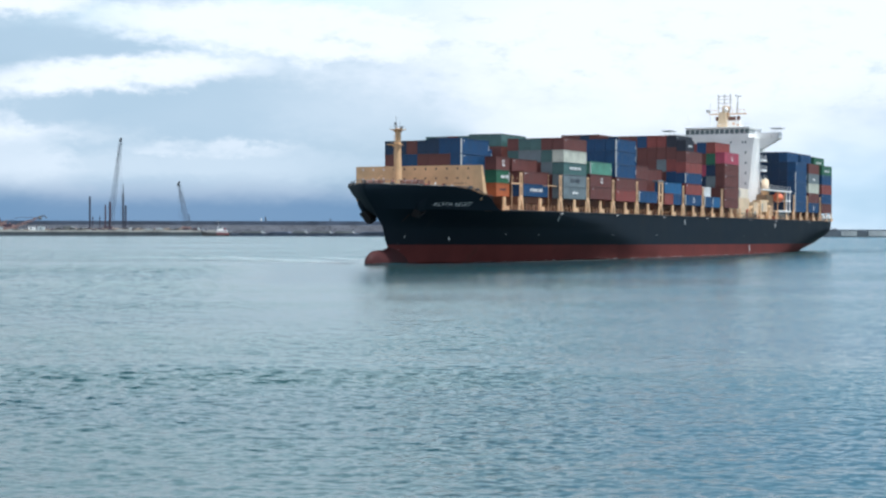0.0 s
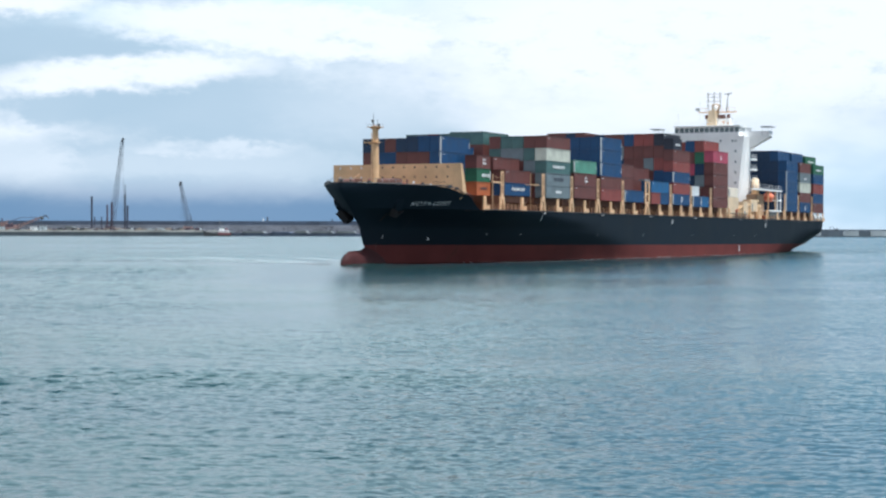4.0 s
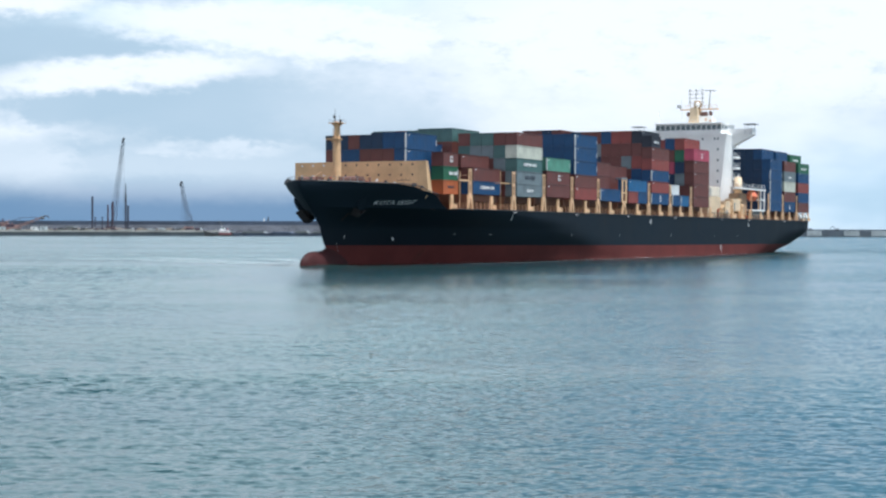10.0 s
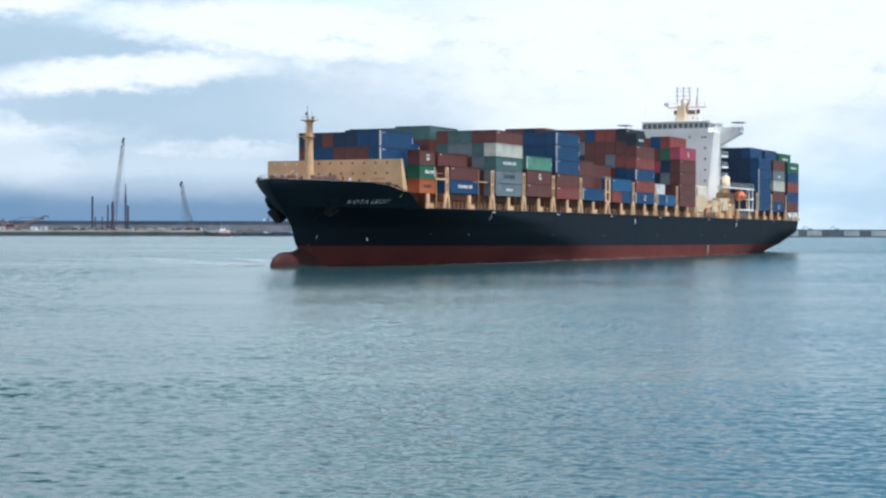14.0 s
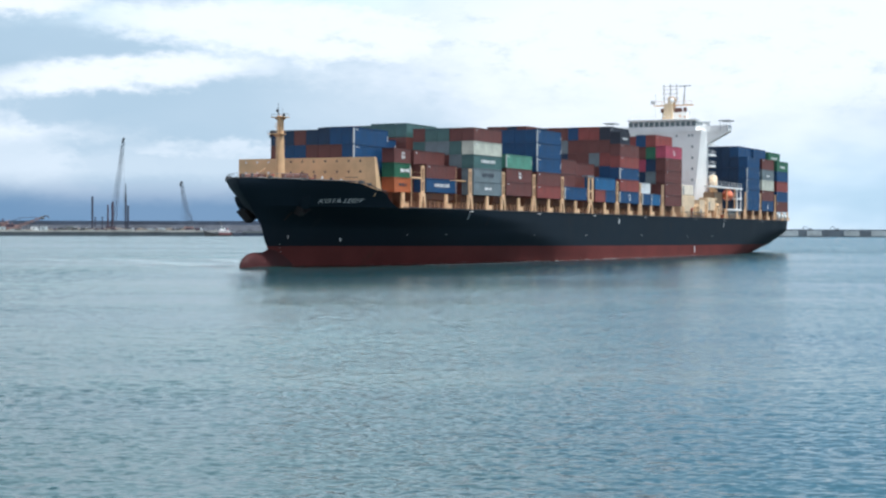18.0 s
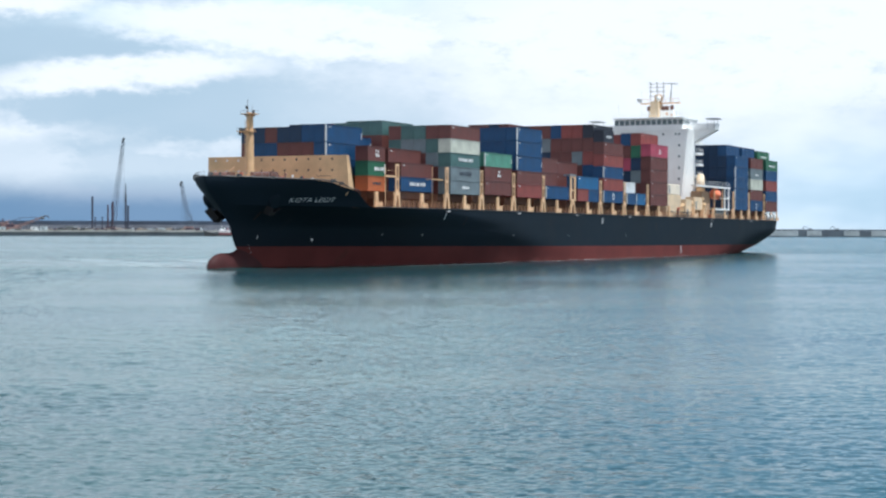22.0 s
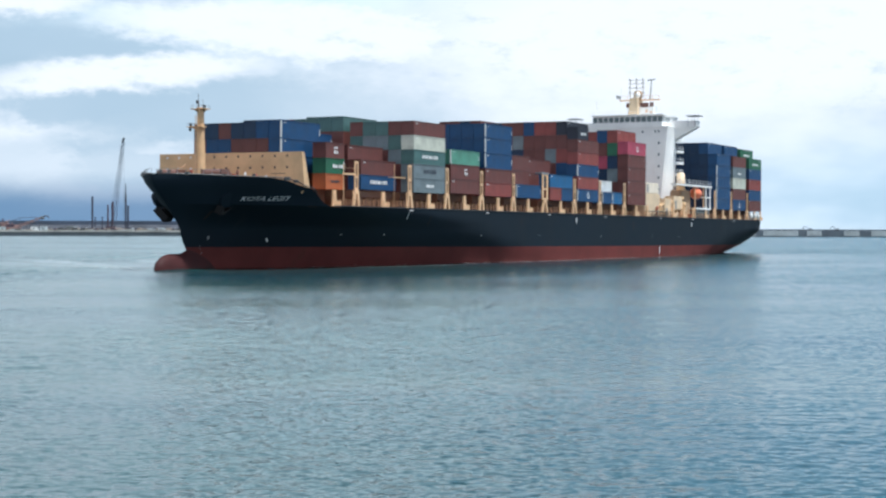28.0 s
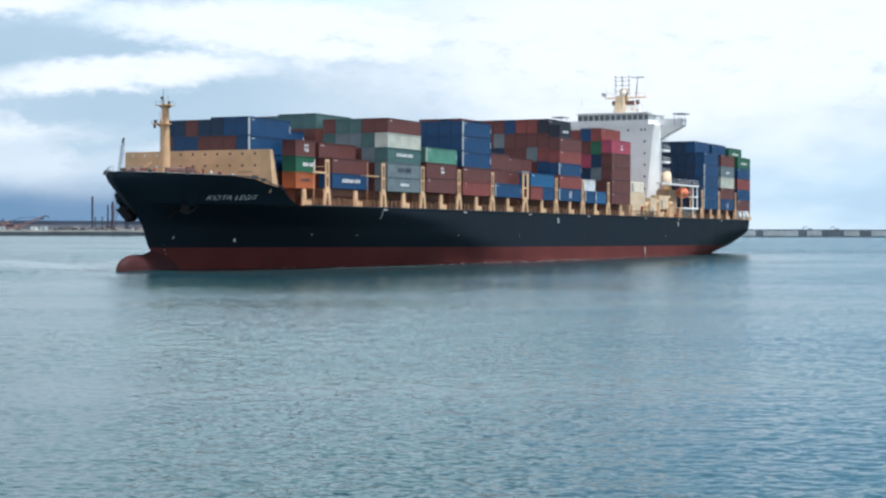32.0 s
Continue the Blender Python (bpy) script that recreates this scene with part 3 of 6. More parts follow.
def deck_plate(z, s0, s1, inset, n=24):
    bm = bmesh.new()
    port, star = [], []
    for i in range(n + 1):
        s = s0 + (s1 - s0) * i / n
        h = max(0.05, half_breadth(s, z) - inset)
        port.append((s, h)), star.append((s, -h))
    lo = [bm.verts.new((s, h, z - 0.1)) for s, h in port + star[::-1]]
    hi = [bm.verts.new((s, h, z)) for s, h in port + star[::-1]]
    for i in range(n):
        j = 2 * n + 1 - i
        bm.faces.new((hi[i], hi[i + 1], hi[j - 1], hi[j]))
        bm.faces.new((lo[i + 1], lo[i], lo[j], lo[j - 1]))
    for i in range(2 * n + 2):
        j = (i + 1) % (2 * n + 2)
        bm.faces.new((lo[i], lo[j], hi[j], hi[i]))
    return bm


part("main_deck", deck_plate(DECK_Z - 0.12, -139.3, 106, 0.12, 40), DECK, ship, "rust-red steel deck")
part("forecastle_deck", deck_plate(11.9, 109.0, 127.6, 0.3), DECK, ship, "rust-red raised foredeck")

# rubbing edge along the sheer
for sd in (1, -1):
    bm = bmesh.new()
    prev = None
    for i in range(61):
        s = -139.4 + (101 + 139.4) * i / 60
        p = (s, sd * (half_breadth(s, DECK_Z) + 0.03), DECK_Z + 0.04)
        if prev:
            rod(bm, prev, p, 0.09, 5)
        prev = p
    part("sheer_edge", bm, STEEL, ship)

# ---- the name and marks on the hull ----


def on_hull(ob_name, label, verts, faces, mat, off=0.04):
    me = bpy.data.meshes.new(ob_name)
    me.from_pydata([(s, half_breadth(s, z) + off, z) for s, z in verts], [], faces)
    me.materials.append(mat)
    ob = new(ob_name, me)
    ob.parent = ship
    return tagged(ob, label) if label else ob


def hull_text(body, s_left, s_right, z0, height):
    """Letters laid on the port bow, reading from the stem aft."""
    cu = bpy.data.curves.new("name_letters", "FONT")
    cu.body, cu.size, cu.offset = body, 1.0, -0.006
    tmp = new("name_tmp", cu)
    me = bpy.data.meshes.new_from_object(tmp.evaluated_get(bpy.context.evaluated_depsgraph_get()))
    bpy.data.objects.remove(tmp)
    xs = [v.co.x for v in me.vertices]
    ys = [v.co.y for v in me.vertices]
    verts = []
    for v in me.vertices:
        f, g = (v.co.x - min(xs)) / (max(xs) - min(xs)), (v.co.y - min(ys)) / (max(ys) - min(ys))
        verts.append((s_left + (s_right - s_left) * f - 0.2 * g, z0 + 0.18 * f + height * g))
    # every letter is a part of its own: gather the faces that hang together
    root = list(range(len(verts)))

    def find(i):
        while root[i] != i:
            i = root[i]
        return i

    for p in me.polygons:
        for v in p.vertices[1:]:
            root[find(v)] = find(p.vertices[0])
    letters = {}
    for p in me.polygons:
        letters.setdefault(find(p.vertices[0]), []).append(tuple(p.vertices))
    for faces in letters.values():
        used = sorted({v for f in faces for v in f})
        at = {v: i for i, v in enumerate(used)}
        on_hull("name_letter", "white slanted capital letter", [verts[v] for v in used], [tuple(at[v] for v in f) for f in faces], NAME_WHITE, 0.14)


NAME_AT = (117.95, 110.6, 10.15, 0.66)
hull_text("KOTA LEGIT", *NAME_AT)


RUST_DARK = paint("rust_dark", (0.03, 0.019, 0.016), amount=0.5, rough=0.9, scale=2.0)


def quad_mark(name, s, z, ds, dz, lean=0.0, mat=MARK, label=""):
    verts = [(s - ds / 2, z - dz / 2), (s + ds / 2, z - dz / 2), (s + ds / 2 + lean, z + dz / 2), (s - ds / 2 + lean, z + dz / 2)]
    return on_hull(name, label, verts, [(0, 1, 2, 3)], mat, 0.05)


quad_mark("pilot_mark", 77.9, 8.35, 0.3, 1.15, 0.7, label="white slanted stripe")
quad_mark("hull_mark", 2.2, 8.25, 0.5, 1.15, label="white upright stripe")
quad_mark("hull_mark", -75.7, 8.0, 0.5, 1.1, label="white upright stripe")
quad_mark("draught_marks", -51.2, 1.8, 0.4, 1.7, label="small white depth scale")
for i in range(6):
    quad_mark("draught_figure", 117.6 + 0.3 * i, 0.4 + 0.6 * i, 0.10, 0.13, mat=LIGHT_GREY)
quad_mark("thruster_mark", 117.8, 4.6, 0.17, 0.55, mat=LIGHT_GREY)
for s in (91.0, 80.4, 49.5, 22.0, -12.5, -45.7, -65.8):
    quad_mark("tug_mark", s, 5.1, 0.34, 0.15, mat=LIGHT_GREY)
for s in (78.0, 47.0, 17.0, -15.0, -52.0, -76.5, -112.0):
    bm = bmesh.new()
    box(bm, s - 0.65, s + 0.65, BEAM - 0.1, BEAM + 0.12, DECK_Z - 0.44, DECK_Z - 0.24)
    part("fairlead", bm, LIGHT_GREY, ship, "pale steel fairlead in the deck edge")
for s, z, ds, dz in ((119.9, 8.0, 0.35, 1.3), (70.0, 7.6, 0.25, 1.6), (31.0, 7.9, 0.2, 1.2), (-33.0, 7.4, 0.3, 1.8), (-101.0, 7.6, 0.25, 1.5)):
    quad_mark("rust_stain", s, z, ds, dz, 0.15, RUST_DARK)
bm = bmesh.new()
hs, hz = 106.4, 4.3
bmesh.ops.create_circle(bm, cap_ends=True, radius=0.36, segments=16, matrix=Matrix.Translation((hs, half_breadth(hs, hz) + 0.06, hz)) @ Matrix.Rotation(radians(90), 4, "X"))
part("bow_thruster_sign", bm, MARK, ship, "white disc painted above the thruster")

# anchors in their bolsters
for side in (1, -1):
    s, z, k = (119.4, 9.9, 0.66) if side > 0 else (120.6, 9.8, 1.0)
    y = side * half_breadth(s, z)
    bm = bmesh.new()
    rod(bm, (s - 0.3, y - side * 1.5, z + 1.3), (s + 0.2, y + side * (0.6 if side < 0 else 0.2), z + 0.3), 1.7, 14, 1.25)
    bol = part("anchor_bolster", bm, HULL_BLACK, ship)
    bm = bmesh.new()
    y += side * (-0.6 if side < 0 else -0.5)
    rod(bm, (s, y, z + 0.6), (s - 0.2, y + side * 0.5, z - 2.2), 0.34, 8)
    prism(bm, [(s - 1.9, z - 0.6), (s - 0.9, z - 2.7), (s + 0.9, z - 2.7), (s + 1.9, z - 0.6), (s + 1.2, z - 1.0), (s + 0.6, z - 1.8), (s - 0.6, z - 1.8), (s - 1.2, z - 1.0)],
          y - side * 0.1, y + side * 1.2)
    bmesh.ops.rotate(bm, verts=bm.verts, cent=(s, y, z + 0.3), matrix=Matrix.Rotation(radians(-32 * side), 3, "X"))
    bmesh.ops.scale(bm, verts=bm.verts, vec=(k, 1, k), space=Matrix.Translation((-s, -y, -z)))
    part("anchor", bm, ANCHOR, bol, "dark stockless anchor hauled home")

# ---- forecastle ----
bm = bmesh.new()
prism(bm, [(-13.6, 11.4), (13.0, 11.4), (13.45, 12.4), (13.0, 17.95), (-13.6, 17.95)], 108.85, 109.05, axis="x")
wall = part("breakwater", bm, CREAM, ship, "cream-painted steel wave breaker with round lightening holes")
bm = bmesh.new()
flank = [bm.verts.new(v) for v in ((108.84, 13.45, 12.35), (108.84, 13.03, 17.9), (108.35, 13.03, 17.9), (107.4, 13.45, 12.35), (108.84, 13.25, 12.35), (108.84, 12.83, 17.9), (108.35, 12.83, 17.9), (107.4, 13.25, 12.35))]
for f in ((0, 1, 2, 3), (7, 6, 5, 4), (0, 4, 5, 1), (1, 5, 6, 2), (2, 6, 7, 3), (3, 7, 4, 0)):
    bm.faces.new([flank[i] for i in f])
part("side_plate", bm, CREAM, wall)
bm = bmesh.new()
prism(bm, [(108.8, 11.7), (108.8, 17.85), (107.9, 17.85), (106.7, 11.7)], -13.75, -13.55)
part("side_plate", bm, CREAM, wall)
for k in range(11):
    y = -12.1 + 22.45 * k / 10
    for z in (17.35, 15.55, 13.75):
        bm = bmesh.new()
        bmesh.ops.create_circle(bm, cap_ends=True, radius=0.2, segments=10, matrix=Matrix.Translation((109.056, y, z)) @ Matrix.Rotation(radians(90), 4, "Y"))
        part("lightening_hole", bm, MARK if y < -6.5 and z > 15 else STEEL, wall)
for y in (-12.5, -8, -4, 4, 8, 11.5):
    bm = bmesh.new()
    prism(bm, [(108.84, 12.0), (108.84, 17.0), (106.6, 12.0)], y - 0.06, y + 0.06)
    part("brace", bm, CREAM, wall)
bm = bmesh.new()
box(bm, 109.06, 109.09, 7.4, 10.0, 14.52, 14.62)
part("warning_stripe", bm, STEEL, wall)

bm = bmesh.new()
tube(bm, 117.8, 0.2, ((12.0, 0.84), (13.4, 0.80), (17.0, 0.70), (21.0, 0.60), (24.5, 0.52)))
mast = part("foremast", bm, CREAM, ship, "cream tubular mast with crosstree and lights", smooth=True)
# upper platform with its rail, lower platform that reaches out ahead
for z, x0, x1, y0, y1 in ((24.2, 117.0, 118.7, -1.05, 1.45), (21.45, 117.3, 118.9, -1.6, 1.0)):
    bm = bmesh.new()
    box(bm, x0, x1, y0, y1, z, z + 0.13)
    prism(bm, [(y0 * 0.9, z), (y1 * 0.9, z), (0.35, z - 0.75), (-0.15, z - 0.75)], 117.6, 117.75, axis="x")
    cross = part("crosstree", bm, CREAM, mast)
    bm = bmesh.new()
    for x in (x0 + 0.05, x1 - 0.05):
        for y in (y0 + 0.05, y1 - 0.05):
            rod(bm, (x, y, z), (x, y, z + 0.6), 0.022, 4)
        rod(bm, (x, y0 + 0.05, z + 0.6), (x, y1 - 0.05, z + 0.6), 0.022, 4)
    for y in (y0 + 0.05, y1 - 0.05):
        rod(bm, (x0 + 0.05, y, z + 0.6), (x1 - 0.05, y, z + 0.6), 0.022, 4)
    part("platform_rail", bm, GREY_STEEL, cross)
bm = bmesh.new()
rod(bm, (117.8, -0.2, 24.0), (117.8, -0.2, 25.6), 0.14, 8, 0.1)
rod(bm, (117.8, -0.2, 25.6), (117.8, -0.2, 26.7), 0.05, 6)
part("mast_top", bm, GREY_STEEL, mast)
bm = bmesh.new()
rod(bm, (117.9, 0.7, 23.8), (117.9, 0.7, 25.7), 0.035, 5)
part("aerial", bm, GREY_STEEL, mast)
for x, y, z in ((118.1, -0.2, 25.1), (118.4, -1.2, 21.6), (118.4, -1.3, 20.9), (118.3, 1.2, 24.3)):
    bm = bmesh.new()
    rod(bm, (x, y, z), (x, y, z + 0.5), 0.2, 8)
    part("mast_light", bm, STEEL, mast)
bm = bmesh.new()
rod(bm, (118.9, 0, 12.0), (118.9, 0, 23.3), 0.045, 5)
rod(bm, (118.9, 0.4, 12.0), (118.9, 0.4, 23.3), 0.045, 5)
for k in range(36):
    rod(bm, (118.9, 0, 12.2 + 0.31 * k), (118.9, 0.4, 12.2 + 0.31 * k), 0.025, 4)
part("ladder", bm, CREAM, mast)
bm = bmesh.new()
rod(bm, (114.5, -10.4, 12.3), (113.0, -5.8, 16.1), 0.17, 8, 0.13)
part("davit_arm", bm, PILLAR, ship, "cream leaning crane arm on the foredeck")
for y in (-4.0, 4.0):
    bm = bmesh.new()
    rod(bm, (119.5, y - 1.6, 14.2), (119.5, y + 1.6, 14.2), 0.8, 14)
    box(bm, 118.4, 120.6, y - 1.9, y - 1.65, 11.9, 14.95)
    box(bm, 118.4, 120.6, y + 1.65, y + 1.9, 11.9, 14.95)
    part("windlass", bm, WINCH, ship, "rust-brown anchor winch")
for s, side in ((124.5, 1), (121.5, 1), (118.5, 1), (115.2, 1), (112, 1), (123, -1), (118, -1)):
    y = side * (half_breadth(s, 11.9) - 1.4)
    bm = bmesh.new()
    for d in (-0.4, 0.4):
        rod(bm, (s + d, y, 11.9), (s + d, y, 13.55), 0.2, 8, 0.24)
    part("bollard", bm, MARK, ship, "pale twin mooring bollard")
# ventilators, lockers and stanchions that show over the bulwark
for x, y, z, r, mat in ((112.4, 8.6, 14.2, 0.22, MARK), (111.2, 6.2, 14.2, 0.3, RUST_RED), (115.8, 5.6, 14.9, 0.25, WINCH), (115.2, 6.6, 14.6, 0.18, MARK), (110.4, 10.4, 13.5, 0.22, MARK),
                        (121.8, 1.2, 14.8, 0.3, RUST_RED), (122.6, -2.2, 14.9, 0.22, STEEL), (116.4, 2.8, 14.7, 0.35, RUST_RED), (113.8, 7.6, 14.4, 0.3, RUST_RED), (120.6, -5.2, 15.0, 0.3, STEEL)):
    bm = bmesh.new()
    rod(bm, (x, y, 11.9), (x, y, z - 0.35), r * 0.65, 8)
    rod(bm, (x, y, z - 0.35), (x, y, z), r * 1.15, 10, r * 0.7)
    part("ventilator", bm, mat, ship, "small mushroom ventilator on the foredeck")
for x, y, w, h, mat in ((114.2, 3.4, 0.9, 2.5, RUST_RED), (111.6, 9.6, 0.6, 1.45, LIGHT_GREY), (117.2, 4.6, 0.6, 2.7, WINCH), (113.0, 5.0, 0.4, 2.3, LIGHT_GREY)):
    bm = bmesh.new()
    box(bm, x - 0.5, x + 0.5, y - w, y + w, 11.9, 11.9 + h)
    bmesh.ops.bevel(bm, geom=bm.edges[:], offset=0.08, segments=1, affect="EDGES")
    part("deck_locker", bm, mat, ship, "small painted locker on the foredeck")
bm = bmesh.new()
for sd in (1, -1):
    prev = None
    for i in range(9):
        x = 129.6 - 1.0 * i
        z = top_edge(x)
        p = Vector((x, sd * max(0.15, half_breadth(x, z) - 0.15), z))
        rod(bm, p, p + Vector((0, 0, 0.75)), 0.035, 4)
        if prev:
            rod(bm, prev + Vector((0, 0, 0.75)), p + Vector((0, 0, 0.75)), 0.03, 4)
        prev = p
part("bow_rail", bm, GREY_STEEL, ship, "thin steel rail round the bow")
# rollers and chocks along the top of the bulwark
for s, side, w, h in ((112.6, 1, 0.8, 0.4), (110.9, 1, 0.5, 0.35), (117.9, 1, 0.2, 0.45), (122.0, 1, 0.5, 0.25), (126.4, 1, 0.6, 0.4), (124.0, -1, 0.8, 0.5), (119.0, -1, 0.5, 0.6)):
    z = top_edge(s)
    y = side * (half_breadth(s, z) - 0.25)
    bm = bmesh.new()
    prism(bm, [(s - w, z - 0.15), (s + w, z - 0.15), (s + 0.6 * w, z + h), (s - 0.6 * w, z + h)], y - 0.2, y + 0.2)
    part("chock", bm, STEEL, ship, "dark mooring chock on the bow bulwark")
# thin lip round the bow
for sd in (1, -1):
    bm = bmesh.new()
    prev = None
    for i in range(30):
        s = 129.7 - 23.6 * (i / 29)
        z = top_edge(s)
        p = (s, sd * half_breadth(s, z), z)
        if prev:
            rod(bm, prev, p, 0.1, 5)
        prev = p
    part("bulwark_lip", bm, STEEL, ship)

# ---- cargo deck fittings ----
BASE = 12.25
FLOOR = dict(Z=BASE + 0.3, A=BASE + 0.15, B=BASE + 0.35, C=BASE + 0.2, D=BASE + 0.2, E=BASE + 0.05, F=BASE + 0.1, G=BASE - 0.1, H=BASE - 0.05, I=BASE - 0.1, J=BASE - 0.1, K=BASE - 0.1)
STAY = {}
for i, (s0, s1, half) in enumerate([(91.0, 79.2, 12.6), (76.8, 65.0, 13.2), (62.5, 50.6, 13.2), (47.7, 35.8, 13.2), (33.3, 21.4, 13.2), (16.4, 4.5, 13.2), (1.3, -10.6, 13.2),
                                  (-13.5, -25.4, 13.2), (-29.2, -41.1, 13.2), (-45.0, -66.0, 12.5), (-97.1, -109.0, 13.2), (-111.7, -123.6, 13.2), (-127.1, -138.8, 12.6)]):
    lid = FLOOR.get("ZABCDEFGH IJK"[i], BASE) - 0.06
    bm = bmesh.new()
    box(bm, s1, s0, -half, half, DECK_Z - 0.12, 11.3)
    co = part("hatch_coaming", bm, HATCH, ship, "brown steel hatch coaming")
    bm = bmesh.new()
    box(bm, s1 - 0.3, s0 + 0.3, -half - 0.3, half + 0.3, 11.3, lid)
    part("hatch_cover", bm, HATCH, co)
    for k in range(7):
        x = s1 + (s0 - s1) * (k + 0.5) / 7
        if ("stay", half) not in STAY:
            bm = bmesh.new()
            box(bm, -0.12, 0.12, half, half + 0.3, DECK_Z - 0.1, 11.2)
            STAY[("stay", half)] = mesh_of("stay", bm, HATCH)
        st = new("stay", STAY[("stay", half)])
        st.parent, st.location = co, (x, 0, 0)
bm = bmesh.new()
box(bm, 94.0, 107.4, -10.0, 8.4, DECK_Z - 0.12, 12.45)
part("forward_house", bm, HATCH, ship, "brown casing under the foremost stack")


def fork_post(s, wide=False, tall=True, y=BEAM - 0.35):
    """An A-shaped cream pillar between two bays, with a slotted lashing post on top."""
    bm = bmesh.new()
    w = 1.5 if wide else 1.15
    for sd in (-1, 1):
        prism(bm, [(s + sd * w, DECK_Z), (s + sd * (w - 0.62), DECK_Z), (s + sd * 0.12, BASE), (s + sd * 0.72, BASE)], y + 0.03, y + 0.33)
    box(bm, s - 0.75, s + 0.75, y - 0.1, y + 0.34, BASE - 0.55, BASE + 0.02)
    po = part("pillar", bm, PILLAR, ship, "cream A-shaped stack pillar")
    if tall:
        bm = bmesh.new()
        bw = 0.42 if wide else 0.13
        hw, top = (1.1, 17.4) if wide else (0.44, 17.0)
        for sd in (-1, 1):
            box(bm, s + sd * hw - bw, s + sd * hw + bw, y + 0.12, y + 0.3, BASE, top)
        for z in (BASE + 0.05, BASE + 2.0, top - 0.4):
            box(bm, s - hw, s + hw, y + 0.13, y + 0.29, z, z + 0.38)
        part("lashing_post", bm, PILLAR, po, "slotted cream lashing post")
    if wide:
        bm = bmesh.new()
        box(bm, s - 1.5, s + 2.0, y - 1.0, y + 0.4, 17.4, 17.75)
        part("platform", bm, GREY_STEEL, po)


def mid_post(s, y=BEAM - 0.35):
    bm = bmesh.new()
    prism(bm, [(s - 0.62, DECK_Z), (s + 0.62, DECK_Z), (s + 0.42, BASE), (s - 0.42, BASE)], y + 0.0, y + 0.3)
    box(bm, s - 2.2, s - 0.6, y - 0.35, y + 0.25, DECK_Z, DECK_Z + 0.95)
    part("pillar", bm, PILLAR, ship, "cream tapered stack pillar with a footing")


for s, wide in ((78.4, True), (63.9, False), (49.3, False), (34.7, False), (19.0, True), (3.0, False), (-11.9, False), (-27.3, False), (-95.6, False), (-110.3, False), (-125.5, False)):
    fork_post(s, wide and s < 50)
for s in (71.0, 56.6, 41.8, 27.4, 10.5, -4.6, -19.4, -35.1, -43.0, -62.0, -70.0, -88.0, -103.0, -117.6, -133.0, -139.0):
    mid_post(s)
fork_post(-78.0, tall=False)
fork_post(94.6, y=14.4)
mid_post(85.3, y=14.4)
mid_post(99.6, y=13.2)
# open frames that stand between the foremost stacks
for s0, s1, y in ((79.6, 77.9, 14.8),):
    bm = bmesh.new()
    rod(bm, (s0 + 2.2, y, DECK_Z), (s0 + 2.2, y, 17.0), 0.05, 6)
    rod(bm, (s0 + 2.2, y - 3, DECK_Z), (s0 + 2.2, y - 3, 17.0), 0.05, 6)
    box(bm, s1, s0 + 2.2, y - 0.1, y + 0.1, 14.7, 14.92)
    rod(bm, (s0 + 2.2, y, 14.8), (s0 + 2.2, y - 3, 14.8), 0.06, 6)
    part("lashing_bridge", bm, CREAM, ship, "open cream lashing frame")
bm = bmesh.new()
box(bm, 94.9, 98.6, 14.3, 14.6, 14.7, 15.0)
rod(bm, (98.5, 14.45, DECK_Z), (98.5, 14.45, 16.4), 0.07, 6)
rod(bm, (94.9, 14.45, 15.8), (98.5, 14.45, 15.8), 0.025, 5)
part("lashing_walkway", bm, PILLAR, ship, "cream walkway beam beside the foremost stack")
# rails along the port and starboard deck edges
for sd in (1, -1):
    bm = bmesh.new()
    for k in range(160):
        s = -139 + 1.5 * k
        if s > 101:
            break
        y = sd * (half_breadth(s, DECK_Z) - 0.12)
        y2 = sd * (half_breadth(s + 1.5, DECK_Z) - 0.12)
        rod(bm, (s, y, DECK_Z), (s, y, DECK_Z + 1.1), 0.035, 4)
        for z in (0.4, 0.75, 1.1):
            rod(bm, (s, y, DECK_Z + z), (s + 1.5, y2, DECK_Z + z), 0.032, 4)
    part("deck_rail", bm, RAIL, ship, "tan steel deck railing")

# ---- bridge house ----
DECK_PALE = paint("deck_pale_paint", (0.80, 0.70, 0.56), wear=(0.45, 0.28, 0.15), amount=0.3, rough=0.5, scale=0.4)
GANGWAY = paint("gangway_grey", (0.11, 0.115, 0.105), amount=0.3, rough=0.6)
PALE_CREAM = paint("pale_cream_paint", (0.76, 0.58, 0.38), wear=(0.4, 0.25, 0.12), amount=0.3, rough=0.5, scale=0.4)
house = bmesh.new()
# the front widens with its height between raked flanks
rims = [[house.verts.new((x, y, z)) for x, y in ((-77.6, -11.2), (-76.3, -11.2), (-73, -w), (-73, w), (-76.3, 11.2), (-77.6, 11.2))] for z, w in ((DECK_Z, 8.3), (32.4, 10.7))]
for k in range(6):
    house.faces.new((rims[0][k], rims[0][(k + 1) % 6], rims[1][(k + 1) % 6], rims[1][k]))
house.faces.new(rims[0][::-1]), house.faces.new(rims[1])
house = part("house_block", house, WHITE, ship, "tall white accommodation block")
bm = bmesh.new()
box(bm, -83.5, -77.62, -9.0, 9.0, DECK_Z, 32.4)
part("house_core", bm, WHITE, house)
for z in (14.6, 17.6, 20.5, 23.4, 26.3, 29.2):
    bm = bmesh.new()
    box(bm, -84.5, -77.64, -11.1, 11.1, z, z + 0.55)
    part("deck_slab", bm, WHITE, house)
    bm = bmesh.new()
    for s in (-84.4, -82, -79.5):
        rod(bm, (s, 11.0, z + 0.5), (s, 11.0, z + 1.6), 0.04, 4)
    for h in (0.95, 1.25, 1.6):
        rod(bm, (-84.4, 11.0, z + h), (-77.7, 11.0, z + h), 0.035, 4)
    part("deck_rail", bm, WHITE, house)
